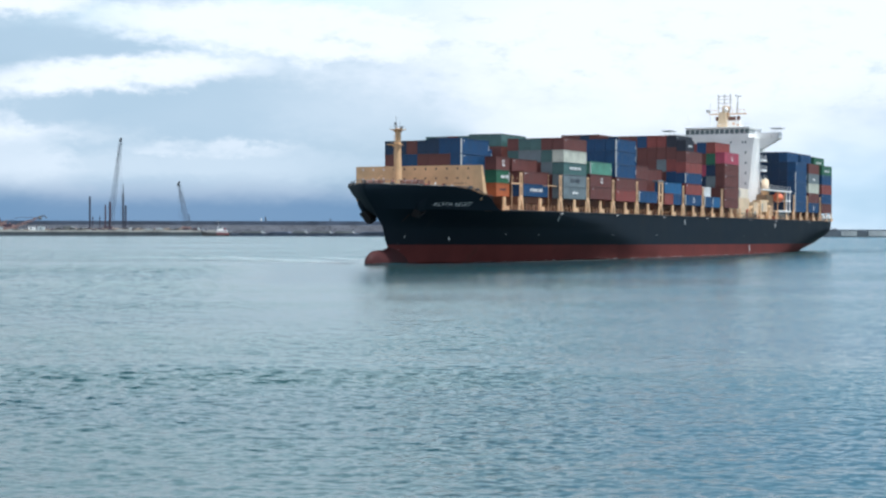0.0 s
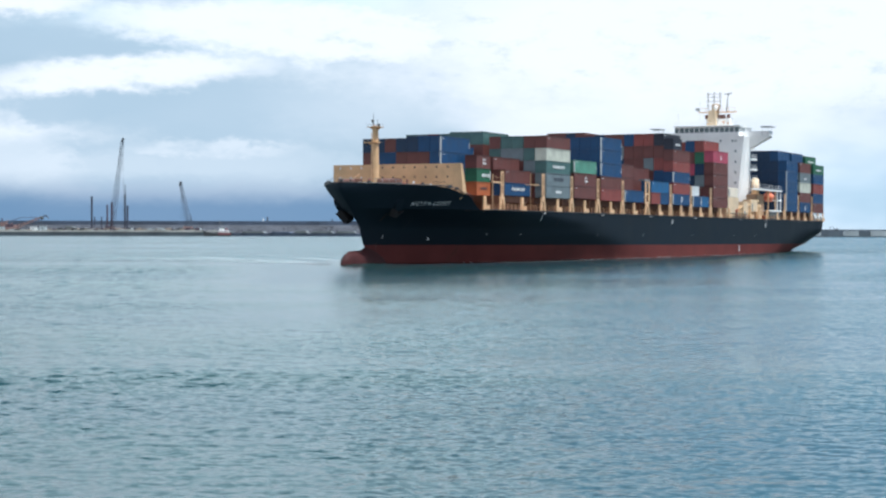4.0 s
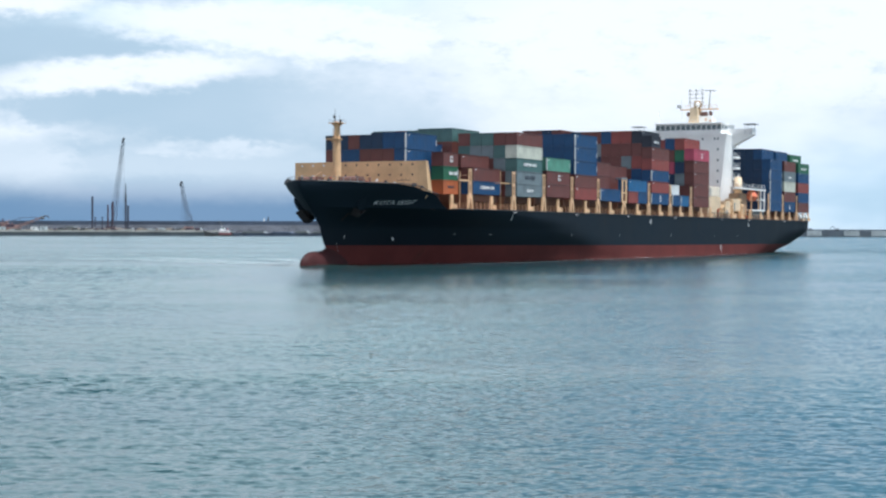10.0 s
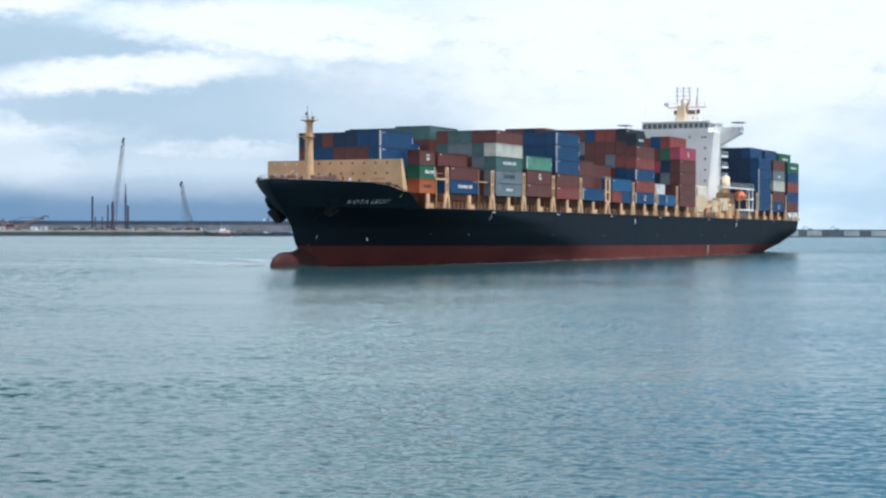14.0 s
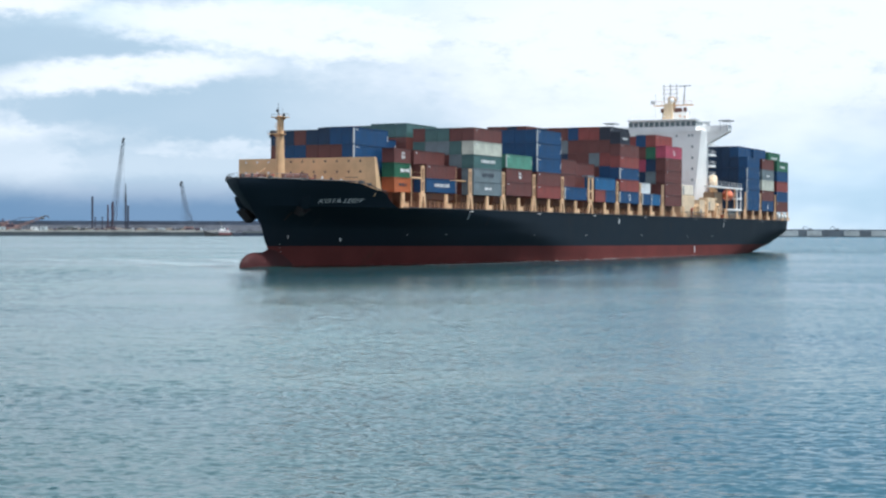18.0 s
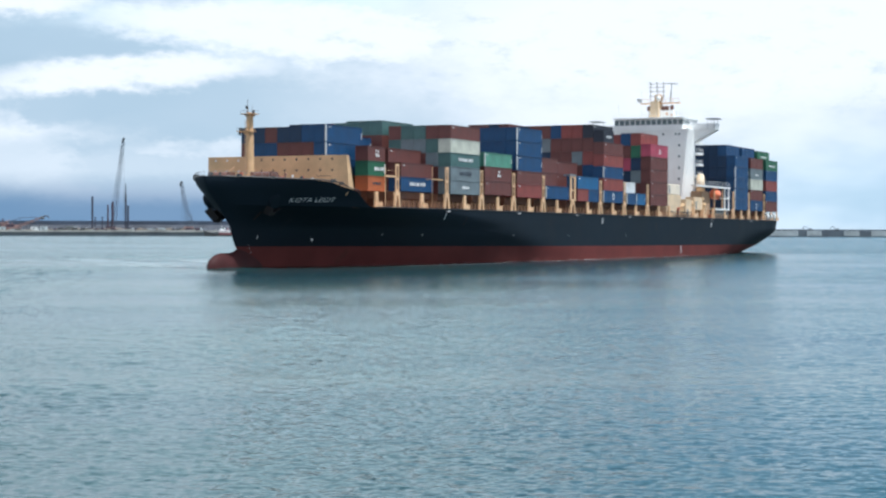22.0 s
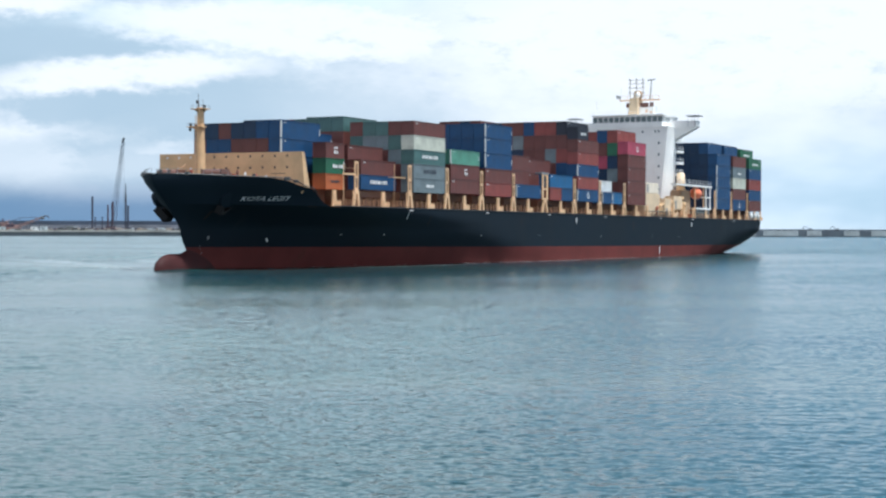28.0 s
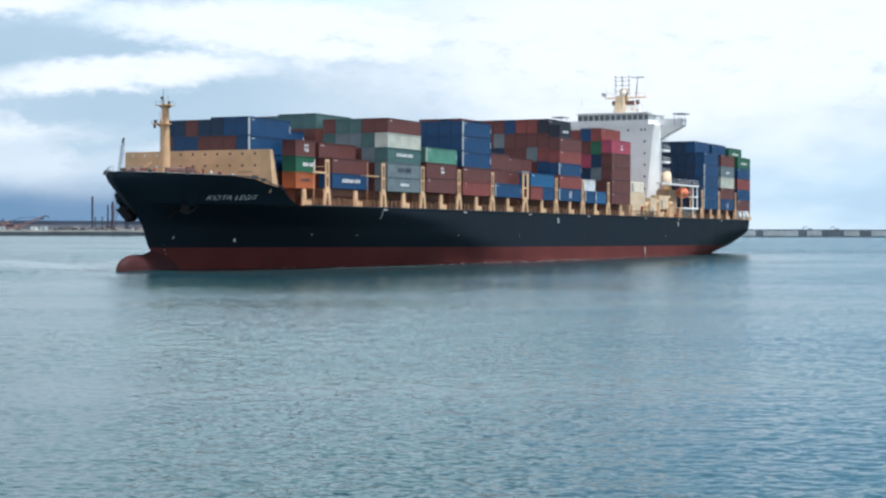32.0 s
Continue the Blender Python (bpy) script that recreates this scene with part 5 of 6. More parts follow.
PLAN = [
    ("X", 106.2, 7.5, 12.5, 7, ["n b b+ B+".split(), "b n n B".split(), "n n n D".split(), "n n n d".split(), "b b b n".split(), "d b b d".split(), "d d n d".split()], "ndb", 4),
    ("Y", 98.4, 11.1, BASE + 0.2, 1, ["o g n".split()], "n", 3),
    ("Z", 91.2, 13.6, FLOOR["Z"], 11, [["b", "n"], ["n", "n", "n"], "n t n".split(), "y n n".split(), "n n n".split(), "n n b b+/b+".split(), "n b n b".split()], "nb", 4),
    ("A", 77.1, BEAM, FLOOR["A"], 12, ["y y t w n".split(), "t t y t n".split(), "y t d y t".split(), "t y t y t".split(), "n t n t n".split(), "n T t y t".split(), "n T n t t".split(), "t T n t t".split()], "tynt", 5),
    ("B", 62.7, BEAM, FLOOR["B"], 13, ["n n l+".split(), "n n n".split(), "n t n".split()], "ntb", 3),
    ("C", 47.9, BEAM, FLOOR["C"], 13, ["r n B+ B+ b+".split(), "n d B B b".split(), "d n B B b".split(), "d d B B b".split(), "d d B B b".split()], "dbd", 5),
    ("D", 33.5, BEAM, FLOOR["D"], 13, [["b+"], ["n", "N", "N"], ["n", "N", "N"], ["d", "n", "n"]], "ndn", 3),
    ("E", 16.6, BEAM, FLOOR["E"], 13, [["r/b", "c"], ["n"], ["n", "N", "N"], ["n", "N", "N"], ["n", "N", "N"]], "nnd", 3),
    ("F", 1.5, BEAM, FLOOR["F"], 13, ["b+ r b+ r n k/".split(), "d d B R N K".split(), "d d D Y N R".split(), "d n D N N R".split(), "n d N N N B".split(), "d d N D Y N".split(), "d n D D N N".split(), "d d N N N D".split(), "n d D N D N".split()], "DNNN", 6),
    ("G", -13.3, BEAM, FLOOR["G"], 13, [["b+/c+"], ["d", "s"], ["d", "d"]], "dnd", 2),
    ("H", -29.0, BEAM, FLOOR["H"], 13, ["n N N N P".split(), "d d Y D G R".split(), "d d D P N B".split(), "n d d N D R".split()], "dnd", 6),
    ("I", -96.9, BEAM, FLOOR["I"], 13, ["B+ B+ B+ B+ B".split(), "D D D D D B".split(), "D D D D D D".split()], "DDBD", 6),
    ("J", -111.5, BEAM, FLOOR["J"], 13, ["B N W Y N".split(), "D D D D D B".split()], "DBD", 6),
    ("K", -126.9, BEAM, FLOOR["K"], 13, ["N B R B G".split(), "D n D D D G".split()], "DBND", 6),
]
# older, lower boxes fill the outer rows of these bays
SQUAT = {"Y": (1, 0.967), "Z": (11, 0.945), "A": (5, 0.937), "C": (5, 0.985)}


def box_height(token, name, i):
    rows, f = SQUAT.get(name, (0, 1.0))
    return (HIGH if token[0].isupper() else LOW) * (f if i < rows else 1.0)


def columns_of(name, rows, cols, fill, tiers):
    r = random.Random(name)
    out = [list(c) for c in cols]
    while len(out) < rows:
        out.append([r.choice(fill) for _ in range(tiers)])
    return out


tops = []                                    # (front, rear, y_low, y_high, top) of every column ahead
core = bmesh.new()
for name, front, edge, base, rows, cols, fill, tiers in PLAN:
    table = columns_of(name, rows, cols, fill, tiers)
    heights = [sum(box_height(t, name, i) for t in c) for i, c in enumerate(table)]
    mine = []
    for i, column in enumerate(table):
        wide, row = (2.3, 2.35) if name == "X" else (WIDE, ROW)
        y = edge - wide / 2 - row * i - (1.3 if name == "A" and i > 4 else 0)
        z = base
        hidden_by = max([t for f, e, lo, hi, t in tops if lo - 0.1 < y < hi + 0.1 and e < front + 16] or [0])
        side_by = base + heights[i - 1] if i else 0
        if name in ("X", "Y"):
            hidden_by = 0
        for k, token in enumerate(column):
            h = box_height(token, name, i)
            seen = i == 0 or z + h > hidden_by + 0.8 or z + h > side_by + 0.3 or k == len(column) - 1
            length = SHORT if name == "Y" or "/" in token else LONG
            if seen:
                kinds = [c for c in token.replace("+", "").lower().split("/") if c]
                for n, code in enumerate(kinds):
                    mid = front - length / 2 - n * (LONG - SHORT)
                    container(mid, y, z, length, h, code, "+" in token, STYLES.get((name, i, k)), detail=i < 3, wide=wide)
            else:
                box(core, front - LONG, front, y - WIDE / 2, y + WIDE / 2, z, z + h - 0.02)
            z += h + 0.02
        mine.append((front, front - LONG, y - WIDE / 2, y + WIDE / 2, z))
    tops += mine
core_ob = solid("container_core", core, box_paint("n"), "closely packed maroon containers inside the stacks on the ship", "containers", kind="stuff")
cargo.append((core_ob, Matrix.Identity(4)))

# flecks of foam along the waterline, carried with the ship
fr = random.Random(11)
verts, faces = [], []
for k in range(420):
    s = fr.triangular(-125, 122, 60)
    y = half_breadth(s, 0.0) + abs(fr.gauss(0.1, 0.5))
    ln, wd, z = fr.uniform(0.2, 1.3), fr.uniform(0.05, 0.22), 0.10 - 0.0035 * s
    n = len(verts)
    verts += [(s - ln, y, z), (s, y - wd, z), (s + ln * 0.7, y, z), (s, y + wd, z)]
    faces.append((n, n + 1, n + 2, n + 3))
for k in range(140):
    s, y = fr.uniform(-156, -126), fr.gauss(9, 4)
    ln, wd, z = fr.uniform(0.4, 1.6), fr.uniform(0.08, 0.3), 0.12 - 0.0035 * s
    n = len(verts)
    verts += [(s - ln, y, z), (s, y - wd, z), (s + ln * 0.7, y, z), (s, y + wd, z)]
    faces.append((n, n + 1, n + 2, n + 3))
me = bpy.data.meshes.new("foam")
me.from_pydata(verts, [], faces)
me.materials.append(MARK)
foam = tagged(new("foam", me), "thin white foam flecks along the ship's waterline", "foam", kind="stuff")
cargo.append((foam, Matrix.Identity(4)))

# low waves that the bow throws off to both sides, carried with the ship
bm = bmesh.new()
for sd, arms in ((-1, ((125.0, 1.8, 52, 0.36, 9.0), (122.0, 1.35, 60, 0.30, 9.0), (114.0, 0.9, 55, 0.20, 6.0))), (1, ((122.0, 0.34, 60, 0.10, 2.2),))):
    for s0, spread, reach, crest, wide in arms:
        rows = []
        for i in range(61):
            f = i / 60
            s = s0 - reach * f
            y = sd * (half_breadth(s0, 0.0) + spread * reach * f + 1.2 * math.sin(9 * f + s0) * f)
            h = crest * min(1.0, 8 * f + 0.2) * (1 - f) ** 0.7 * (0.7 + 0.3 * math.sin(31 * f + s0))
            w = wide * (0.6 + 0.9 * f)
            rows.append([bm.verts.new((s, y + w * (k / 8 - 0.5), h * 0.5 * (1 - math.cos(math.pi * k / 4)) + 0.03 - 0.0035 * s)) for k in range(9)])
        for a, b in zip(rows, rows[1:]):
            for k in range(8):
                bm.faces.new((a[k], a[k + 1], b[k + 1], b[k]))
heap = bmesh.new()
for sd in (1, -1):
    rows = []
    for i in range(45):
        s = 131.0 - 56.0 * i / 44
        y0 = max(half_breadth(s, 0.0), steps(BULB_WIDE, s) if s > 114 else 0.0) - 0.4
        h = steps([(75, 0.0), (98, 0.14), (115, 0.30), (126.5, 0.32), (129.4, 0.16), (131, 0.0)], s)
        rows.append([heap.verts.new((s, sd * max(0.0, y0 + 5.0 * k / 8), h * 0.5 * (1 + math.cos(math.pi * k / 8)) - 0.03 - 0.0035 * s)) for k in range(9)])
    for a, b in zip(rows, rows[1:]):
        for k in range(8):
            heap.faces.new((a[k], a[k + 1], b[k + 1], b[k])[::sd])
swell = solid("bow_swell", heap, WATER, "smooth water heaped up against the ship's bow", "wave", kind="stuff", smooth=True)
cargo.append((swell, Matrix.Identity(4)))
bow_wave = solid("bow_wave", bm, WAVE_WATER, "low smooth bow waves spreading from the ship's stem", "wave", kind="stuff", smooth=True)
cargo.append((bow_wave, Matrix.Identity(4)))

# ---- far harbour: the mole with its works, about 1.7 km off ----
FAR = 1690.0


def quay(name, x0, x1, y0, y1, z1, mat, label):
    bm = bmesh.new()
    box(bm, x0, x1, y0, y1, -3, z1)
    return solid(name, bm, mat, label, "quay", kind="structure")


mole = quay("quay", -620, -212, FAR, FAR + 60, 5.0, QUAY_FACE, "long low pale concrete quay with dark fender gaps")
bm = bmesh.new()
box(bm, 0, 1.7, FAR - 0.5, FAR + 0.3, 0.2, 3.9)
FENDER = mesh_of("fender", bm, CONCRETE_DARK)
for k in range(97):
    fe = new("fender", FENDER)
    fe.parent, fe.location = mole, (-610 + 4.1 * k, 0, 0)
bm = bmesh.new()
box(bm, -620, -212, FAR - 0.7, FAR + 0.4, 3.9, 5.4)
kr, x = random.Random(29), -620.0
while x < -214:
    w = kr.uniform(1.6, 7.0)
    box(bm, x, min(x + w * kr.uniform(0.6, 1.0), -212), FAR - 0.6, FAR + 0.3, 5.4, 5.4 + kr.choice((0.3, 0.6, 0.8, 1.3)))
    x += w
part("kerb", bm, KERB, mole)
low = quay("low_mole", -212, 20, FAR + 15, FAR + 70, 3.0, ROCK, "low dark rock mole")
for k, (x, w, z) in enumerate(((-200, 23, 5.0), (-172, 22, 4.4), (-148, 14, 5.6), (-131, 22, 5.0), (-106, 20, 5.2), (-80, 30, 4.8), (-46, 22, 5.0), (-20, 30, 4.6))):
    bm = bmesh.new()
    prism(bm, [(x, 3.0), (x + w, 3.0), (x + w - 2, z), (x + 3, z)], FAR + 14.6, FAR + 50)
    part("rubble_heap", bm, QUAY_FACE if k in (0, 2, 3, 4, 6) else ROCK, low)
bm = bmesh.new()
box(bm, -900, 60, FAR + 120, FAR + 140, -3, 14.2)
box(bm, -900, 60, FAR + 120.5, FAR + 123, 14.2, 15.6)
solid("breakwater_wall", bm, ROCK, "long dark sea wall behind the quay", "breakwater", kind="structure")
# rock slope on its inner side
r = random.Random(3)
bm = bmesh.new()
prism(bm, [(FAR + 94, -1.0), (FAR + 117.5, 11.4), (FAR + 117.5, -1.0)], -640, 40, axis="x")
for k in range(1500):
    x, f = r.uniform(-640, 40), r.random()
    s = r.uniform(0.5, 1.0)
    bmesh.ops.create_icosphere(bm, subdivisions=1, radius=s, matrix=Matrix.LocRotScale((x, FAR + 95 + 22 * f, -0.6 + 11.6 * f), Euler((r.random() * 6, r.random() * 6, 0)), (1.3, 1, 0.8)))
solid("rock_armour", bm, ARMOUR, "heaped dark grey armour rocks on the sea wall", "rocks", kind="stuff")

# right-hand sea wall of caissons
RW = 1770.0
wall_r = quay("sea_wall", 215, 900, RW, RW + 16, 6.2, CONCRETE_DARK, "grey sea wall of concrete caissons, some pale and some stained")
bm = bmesh.new()
box(bm, 215, 900, RW + 8, RW + 12, 6.2, 7.9)
part("parapet", bm, CONCRETE_DARK, wall_r)
for x0, x1 in ((228, 322), (330, 366), (375, 390), (413, 429), (441, 470), (500, 530), (545, 600), (612, 660)):
    bm = bmesh.new()
    box(bm, x0, x1, RW - 0.6, RW + 0.3, 1.1, 6.6)
    part("caisson", bm, CONCRETE, wall_r, "pale concrete caisson face")


def excavator(x, y, z, sc, mat, turn=1, name="excavator", words="small tracked excavator on the sea wall"):
    ex = thing(name, words, "excavator", at=pose(x, y, z))
    bm = bmesh.new()
    for sy in (-1.2, 1.2):
        prism(bm, [(-2 * sc, 0), (2 * sc, 0), (2.3 * sc, 0.5 * sc), (2 * sc, sc), (-2 * sc, sc), (-2.3 * sc, 0.5 * sc)], (sy - 0.4) * sc, (sy + 0.4) * sc)
    part("tracks", bm, STEEL, ex)
    bm = bmesh.new()
    box(bm, -2.4 * sc, 1.6 * sc, -1.4 * sc, 1.4 * sc, sc * 1.05, 2.3 * sc)
    box(bm, 0.1 * sc, 1.6 * sc, -1.3 * sc, 0, 2.3 * sc, 3.3 * sc)
    part("body", bm, mat, ex)
    bm = bmesh.new()
    rod(bm, (1.4 * sc * turn, 0, 2.0 * sc), (4.6 * sc * turn, 0, 5.4 * sc), 0.3 * sc, 6)
    rod(bm, (4.6 * sc * turn, 0, 5.4 * sc), (7.4 * sc * turn, 0, 3.8 * sc), 0.25 * sc, 6)
    part("arm", bm, mat, ex)
    bm = bmesh.new()
    prism(bm, [(6.9 * sc * turn, 2.4 * sc), (8.0 * sc * turn, 2.6 * sc), (7.7 * sc * turn, 4.0 * sc), (7.1 * sc * turn, 4.0 * sc)], -0.6 * sc, 0.6 * sc)
    part("bucket", bm, STEEL, ex)
    return ex


excavator(379, RW + 5, 6.2, 0.95, CRANE_GREY, -1)
excavator(407, RW + 5, 6.2, 0.9, CRANE_GREY, -1)


def crane(name, x, base_z, tip, colour, body_colour, words, y=FAR + 40):
    cr = thing(name, words, "crane", at=pose(x, y, base_z))
    bm = bmesh.new()
    for sy in (-2.6, 2.6):
        prism(bm, [(-4.2, 0), (4.2, 0), (4.8, 0.8), (4.2, 1.6), (-4.2, 1.6), (-4.8, 0.8)], sy - 0.6, sy + 0.6)
    part("tracks", bm, STEEL, cr)
    bm = bmesh.new()
    box(bm, -6.0, 3.0, -1.9, 1.9, 1.7, 4.6)
    box(bm, 1.0, 3.0, 1.9, 3.4, 1.9, 4.5)
    part("cab", bm, body_colour, cr)
    bm = bmesh.new()
    lattice_boom(bm, (0.5, 0, 3.0), tip, 3.8, 2.2, 24, 0.19)
    part("boom", bm, colour, cr, "slender lattice boom")
    bm = bmesh.new()
    rod(bm, (tip[0] - 0.8, 0, tip[2] - 2.5), (tip[0] + 0.8, 0, tip[2] + 1.5), 1.1, 8)
    part("boom_head", bm, STEEL, cr)
    bm = bmesh.new()
    rod(bm, (-5.0, 0, 4.5), (tip[0] * 0.9, 0, tip[2] * 0.93), 0.12, 4)
    rod(bm, (tip[0] + 0.6, 0, tip[2]), (tip[0] + 0.6, 0, 12), 0.12, 4)
    part("rope", bm, STEEL, cr)
    return cr


SX = lambda px, deep=40: (px - 784) * (FAR + deep) / 3041.0
SZ = lambda py: 6.16 + (407.0 - py) * (FAR + 40) / 3041.0
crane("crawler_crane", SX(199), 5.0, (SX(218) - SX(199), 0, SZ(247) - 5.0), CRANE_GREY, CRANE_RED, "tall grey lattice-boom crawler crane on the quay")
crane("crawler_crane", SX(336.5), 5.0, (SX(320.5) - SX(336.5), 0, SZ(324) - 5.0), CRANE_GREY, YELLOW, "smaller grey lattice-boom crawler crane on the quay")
bm = bmesh.new()
rod(bm, (SX(341), FAR + 43, 8.0), (SX(337.5), FAR + 43, SZ(379)), 0.55, 6, 0.35)
box(bm, SX(340), SX(345), FAR + 41, FAR + 45, 5.0, 8.4)
solid("drill_rig", bm, CRANE_GREY, "short leaning drill mast beside the smaller crane", "drill rig")
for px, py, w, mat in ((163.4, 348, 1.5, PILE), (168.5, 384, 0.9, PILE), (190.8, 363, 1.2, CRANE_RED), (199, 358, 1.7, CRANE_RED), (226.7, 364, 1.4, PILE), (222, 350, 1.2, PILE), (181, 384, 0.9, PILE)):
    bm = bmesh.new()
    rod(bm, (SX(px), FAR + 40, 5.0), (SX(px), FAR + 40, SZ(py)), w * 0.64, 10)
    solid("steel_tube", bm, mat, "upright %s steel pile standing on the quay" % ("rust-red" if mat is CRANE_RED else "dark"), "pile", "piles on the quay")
bm = bmesh.new()
rod(bm, (SX(221.7), FAR + 42, SZ(352)), (SX(221.7), FAR + 42, SZ(325)), 0.7, 6, 0.3)
box(bm, SX(220.5), SX(223), FAR + 41, FAR + 43, SZ(352), SZ(344))
rod(bm, (SX(221.7), FAR + 42, 5.0), (SX(221.7), FAR + 42, SZ(352)), 1.0, 6)
solid("piling_rig", bm, STEEL, "dark piling hammer hung on its leader", "piling rig")

# dredger with its orange ladder, sheds and vans on the quay
dr = thing("bucket_dredger", "rust-orange dredging plant with a sloping ladder on the quay", "dredger", at=pose(SX(19, 20), FAR + 20, 5.0))
bm = bmesh.new()
box(bm, -14, 9, -4, 4, 0, 3.4)
box(bm, -9, -3, -3, 3, 3.4, 8.6)
box(bm, 2, 6, -3, 3, 3.4, 6.2)
for x0, z0, x1, z1 in ((-13, 3.4, -9, 8.0), (-3, 8.4, 2, 3.4), (6, 3.4, 10, 6.4), (-2, 3.4, 3, 7.6), (-12, 6.0, 0, 10.6)):
    rod(bm, (x0, -3, z0), (x1, -3, z1), 0.4, 5)
part("body", bm, YELLOW, dr)
bm = bmesh.new()
lattice_boom(bm, (4, 0, 3), (30, 0, 13.0), 2.2, 1.4, 9, 0.3)
part("ladder", bm, YELLOW, dr)
bm = bmesh.new()
rod(bm, (30, 0, 13.6), (33, 0, 12.0), 1.2, 6)
rod(bm, (28.5, 0, 12), (28.5, 0, 0), 0.35, 5)
rod(bm, (31.0, 0, 12), (31.0, 0, 2), 0.35, 5)
part("head", bm, STEEL, dr)
bm = bmesh.new()
rod(bm, (29, 0, 13.2), (36, 0, 15.2), 0.8, 6)
rod(bm, (36, 0, 15.2), (38.5, 0, 12.5), 0.6, 6)
rod(bm, (-6, 0, 7.5), (12, 0, 13.5), 0.3, 5)
rod(bm, (12, 0, 13.5), (29, 0, 13.2), 0.2, 5)
part("arm", bm, CRANE_GREY, dr, "grey-blue bent arm")
bm = bmesh.new()
box(bm, -20, -10, -3, 3, 0, 6.5)
box(bm, -4, 4, -3.5, -1, 4.0, 6.4)
rod(bm, (-8, 0, 8), (-8, 0, 12.5), 0.6, 6)
part("hopper", bm, CRANE_RED, dr)
for px, w, h, mat, nm in ((59, 6, 4.2, WHITE, "site_cabin"), (76, 6.5, 4.6, CONCRETE, "site_cabin"), (3, 5, 4.0, CONCRETE, "site_cabin")):
    bm = bmesh.new()
    box(bm, SX(px, 8) - w / 2, SX(px, 8) + w / 2, FAR + 8, FAR + 14, 5.0, 5.0 + h)
    ob = solid(nm, bm, mat, "small white site cabin on the quay", "cabin", "cabins on the quay")
    bm = bmesh.new()
    box(bm, SX(px, 8) - w / 2 - 0.3, SX(px, 8) + w / 2 + 0.3, FAR + 7.7, FAR + 14.3, 5.0 + h, 5.4 + h)
    part("roof", bm, GREY_STEEL, ob)
    bm = bmesh.new()
    box(bm, SX(px, 8) - 0.8, SX(px, 8) + 0.8, FAR + 7.9, FAR + 8.05, 6.6, 8.0)
    part("window", bm, GLASS, ob)
bm = bmesh.new()
prism(bm, [(SX(112, 20), 5.0), (SX(138, 20), 5.0), (SX(135, 20), 7.6), (SX(128, 20), 9.4), (SX(117, 20), 9.4)], FAR + 20, FAR + 34)
solid("stock_shed", bm, QUAY_FACE, "pale grey sloping-roofed shed on the quay", "shed")
for px, w, h in ((150, 26, 3.0), (205, 40, 3.6), (260, 50, 2.4), (310, 30, 2.0)):
    bm = bmesh.new()
    n = 9
    prism(bm, [(SX(px) - w / 2 + w * i / n, 5.0 + h * math.sin(math.pi * i / n) * r.uniform(0.6, 1.0)) for i in range(n + 1)][::-1], FAR + 10, FAR + 30)
    solid("earth_heap", bm, EARTH, "heap of brown fill on the quay", "heap", "heaps of fill")
# timber, pipes, skips and machines scattered over the quay
q = random.Random(17)
for words, mat, n in (("rust-brown pipes, skips and timber lying on the quay", CRANE_RED, 60), ("pale sacks and concrete blocks lying on the quay", CONCRETE, 55), ("brown spoil and pallets lying on the quay", EARTH, 80), ("dark machines and steel lying on the quay", STEEL, 40)):
    bm = bmesh.new()
    for k in range(n):
        x = SX(q.choice((q.uniform(145, 255), q.uniform(0, 360), q.uniform(255, 360))))
        w, h, y = q.uniform(0.8, 4.2), q.uniform(0.7, 3.4), FAR + q.uniform(2, 26)
        prism(bm, [(x - w, 5.0), (x + w, 5.0), (x + w * q.uniform(0.3, 1), 5.0 + h), (x - w * q.uniform(0.3, 1), 5.0 + h * q.uniform(0.6, 1))], y, y + q.uniform(1, 3))
    solid("building_materials", bm, mat, words, "building materials", kind="stuff")
# small red and white workboat moored off the quay
wb = thing("workboat", "small moored workboat with red hull and white deckhouse", "boat", at=pose(SX(387, -14), FAR - 14, 0))
bm = bmesh.new()
prism(bm, [(-13, -1), (12, -1), (14, 3.6), (9, 3.0), (-4, 2.6), (-12, 4.6), (-14.5, 6.0)], -3.2, 3.2)
part("hull", bm, STEEL, wb, "dark hull with raked bow")
bm = bmesh.new()
box(bm, 0.5, 13.0, -3.35, 3.3, 1.4, 3.4)
part("gunwale", bm, BOAT_RED, wb)
bm = bmesh.new()
box(bm, 0, 11, -2.4, 2.4, 2.6, 5.8)
bmesh.ops.bevel(bm, geom=bm.edges[:], offset=0.3, segments=1, affect="EDGES")
part("deckhouse", bm, LIGHT_GREY, wb)
bm = bmesh.new()
box(bm, 1.5, 6, -2.0, 2.0, 5.8, 8.4)
wh = part("wheelhouse", bm, WHITE, wb)
for x in (1.8, 3.2, 4.6):
    bm = bmesh.new()
    box(bm, x, x + 1.1, -2.06, -2.0, 7.2, 8.2)
    part("window", bm, GLASS, wh)
bm = bmesh.new()
rod(bm, (3, 0, 8.8), (1, 0, 16), 0.25, 5)
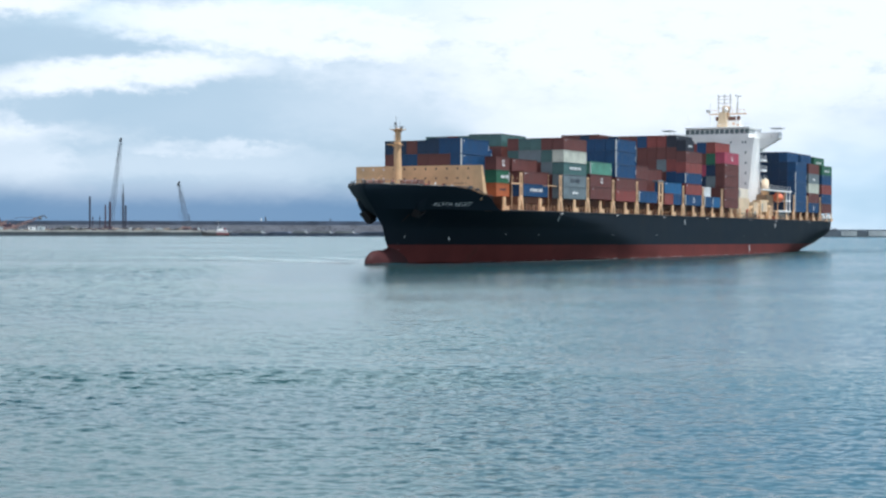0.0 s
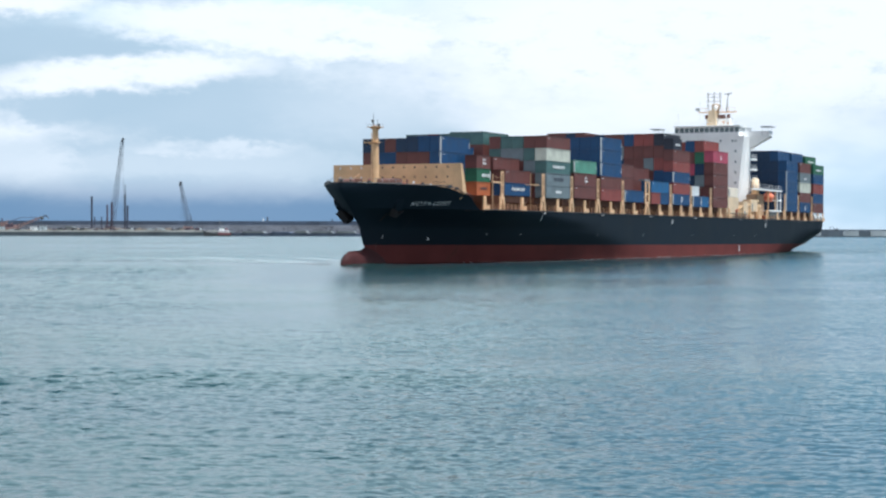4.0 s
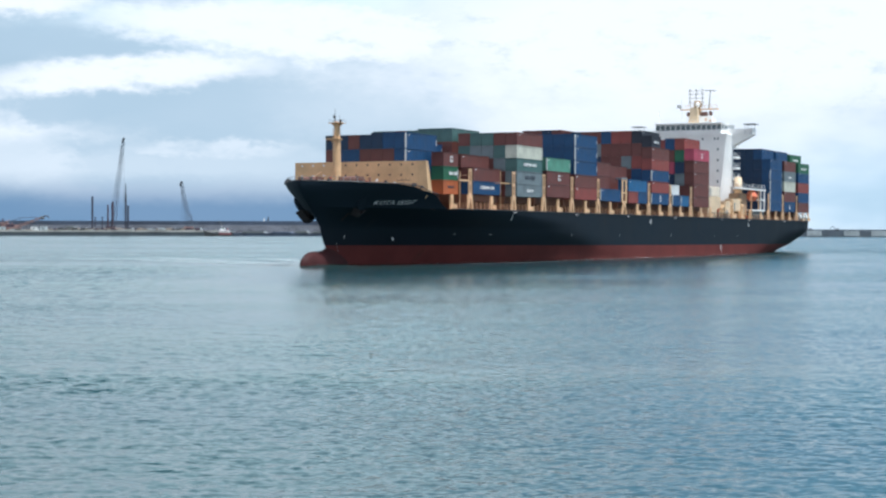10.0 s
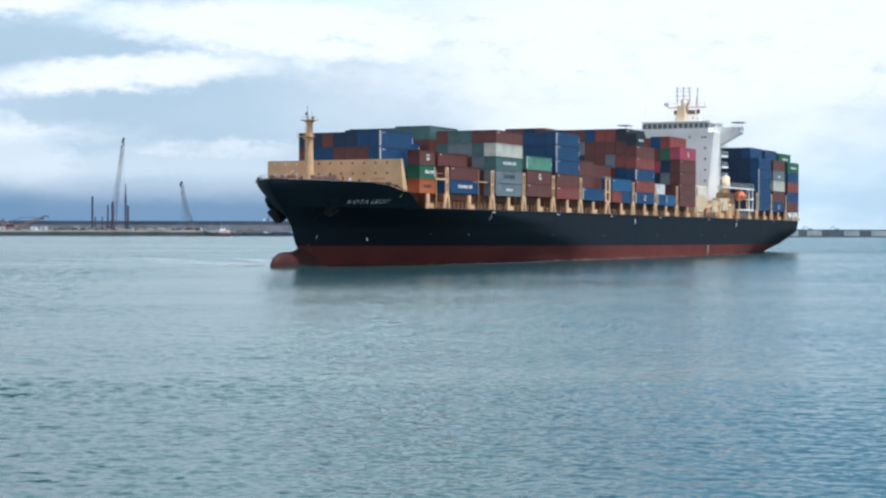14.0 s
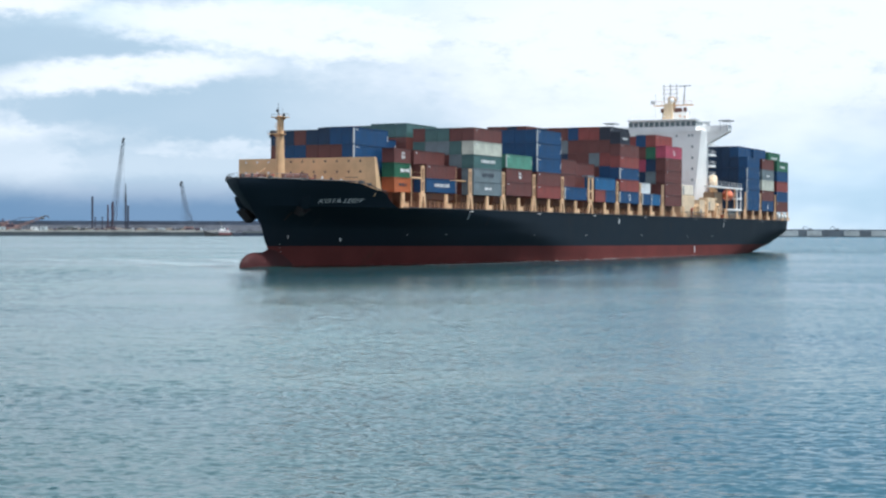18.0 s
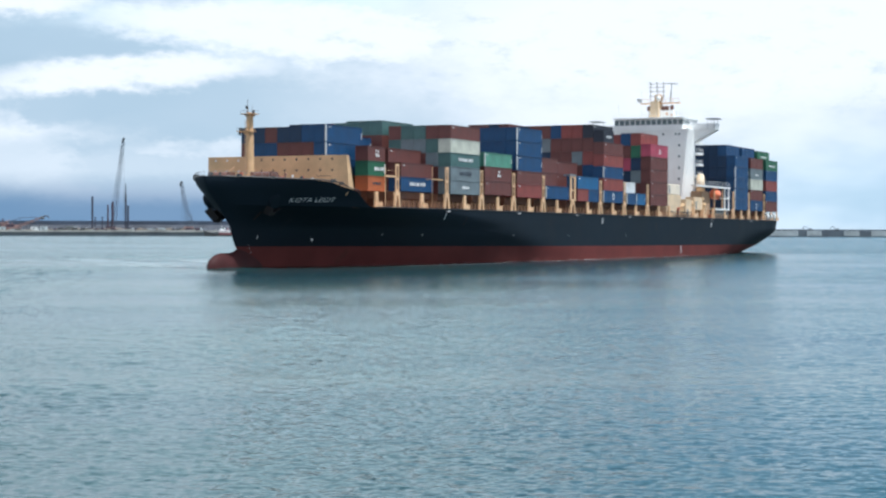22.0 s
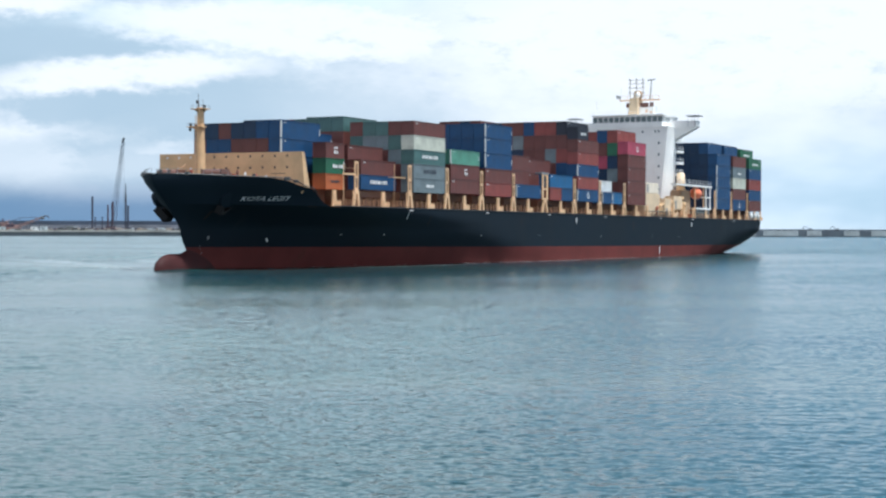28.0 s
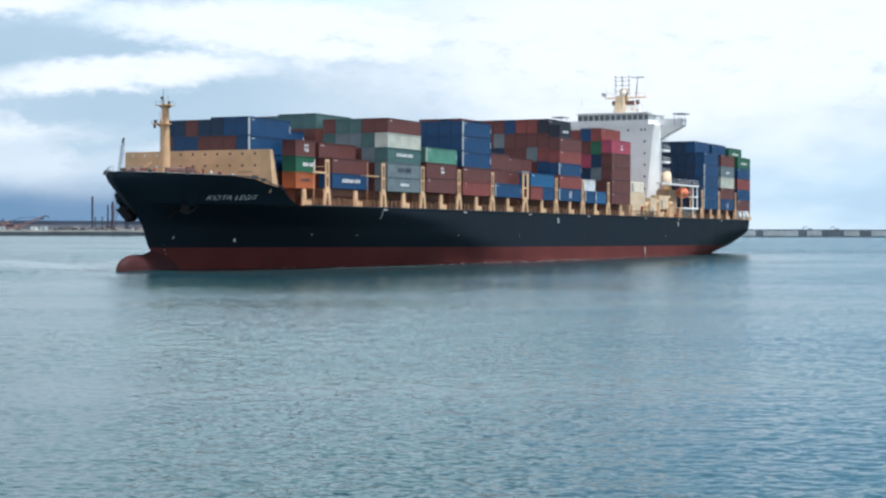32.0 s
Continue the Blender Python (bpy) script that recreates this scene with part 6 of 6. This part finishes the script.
rod(bm, (1.5, 0, 13), (4.5, 0, 12.4), 0.15, 4)
rod(bm, (3, 0, 9), (-8, 0, 4.5), 0.12, 4)
part("mast", bm, GREY_STEEL, wb)
bm = bmesh.new()
for x in (-11, -9, -7, -5, -3):
    rod(bm, (x, -2.8, 3.0), (x, -2.8, 5.2), 0.14, 4)
rod(bm, (-11, -2.8, 5.2), (-3, -2.8, 5.0), 0.12, 4)
part("rail", bm, LIGHT_GREY, wb)
bm = bmesh.new()
rod(bm, (8.5, 0, 5.8), (8.5, 0, 8.2), 0.8, 8, 0.6)
part("funnel", bm, BOAT_RED, wb)
# beacons on the sea wall
for px, h in ((467, 5.5), (474.5, 8.0), (589, 4.0)):
    bm = bmesh.new()
    rod(bm, (SX(px, 125), FAR + 125, 14.0), (SX(px, 125), FAR + 125, 15.0 + h * 0.55), 0.9, 8, 0.6)
    rod(bm, (SX(px, 125), FAR + 125, 15.0 + h * 0.55), (SX(px, 125), FAR + 125, 16.0 + h * 0.55), 0.4, 8)
    solid("beacon", bm, MARK if px < 470 else STEEL, "small light beacon on the sea wall", "beacon")

# ---- all that moves ----
SHIP_ROWS = [
    (0, 45.206, 421.384, -116.892), (4, 40.737, 413.916, -116.747), (8, 36.296, 406.451, -116.613), (12, 31.879, 398.991, -116.490), (16, 27.488, 391.538, -116.377),
    (20, 23.118, 384.091, -116.275), (24, 18.771, 376.651, -116.184), (28, 14.443, 369.221, -116.104), (32, 10.133, 361.799, -116.034)]
TRIM = 0.2


def motions():
    ways = [(float(t), pose(x, y, 0, 0, 0, h) @ pose(0, 0, 0, 0, -TRIM, 0)) for t, x, y, h in SHIP_ROWS]
    walk(ship, ways)
    for ob, place in cargo:
        walk(ob, [(t, m @ place) for t, m in ways])
    # the radar scanner turns once in 4.8 s
    walk(scanner, [(0.8 * k, pose(*SCANNER_AT, 0, 0, 110 - 75 * (0.8 * k - 29.6))) for k in range(41)])
    # the ripples run before the wind
    walk(water, [(0.0, pose(0, 0, 0)), (32.0, pose(-22, -14, 0))])


motions()
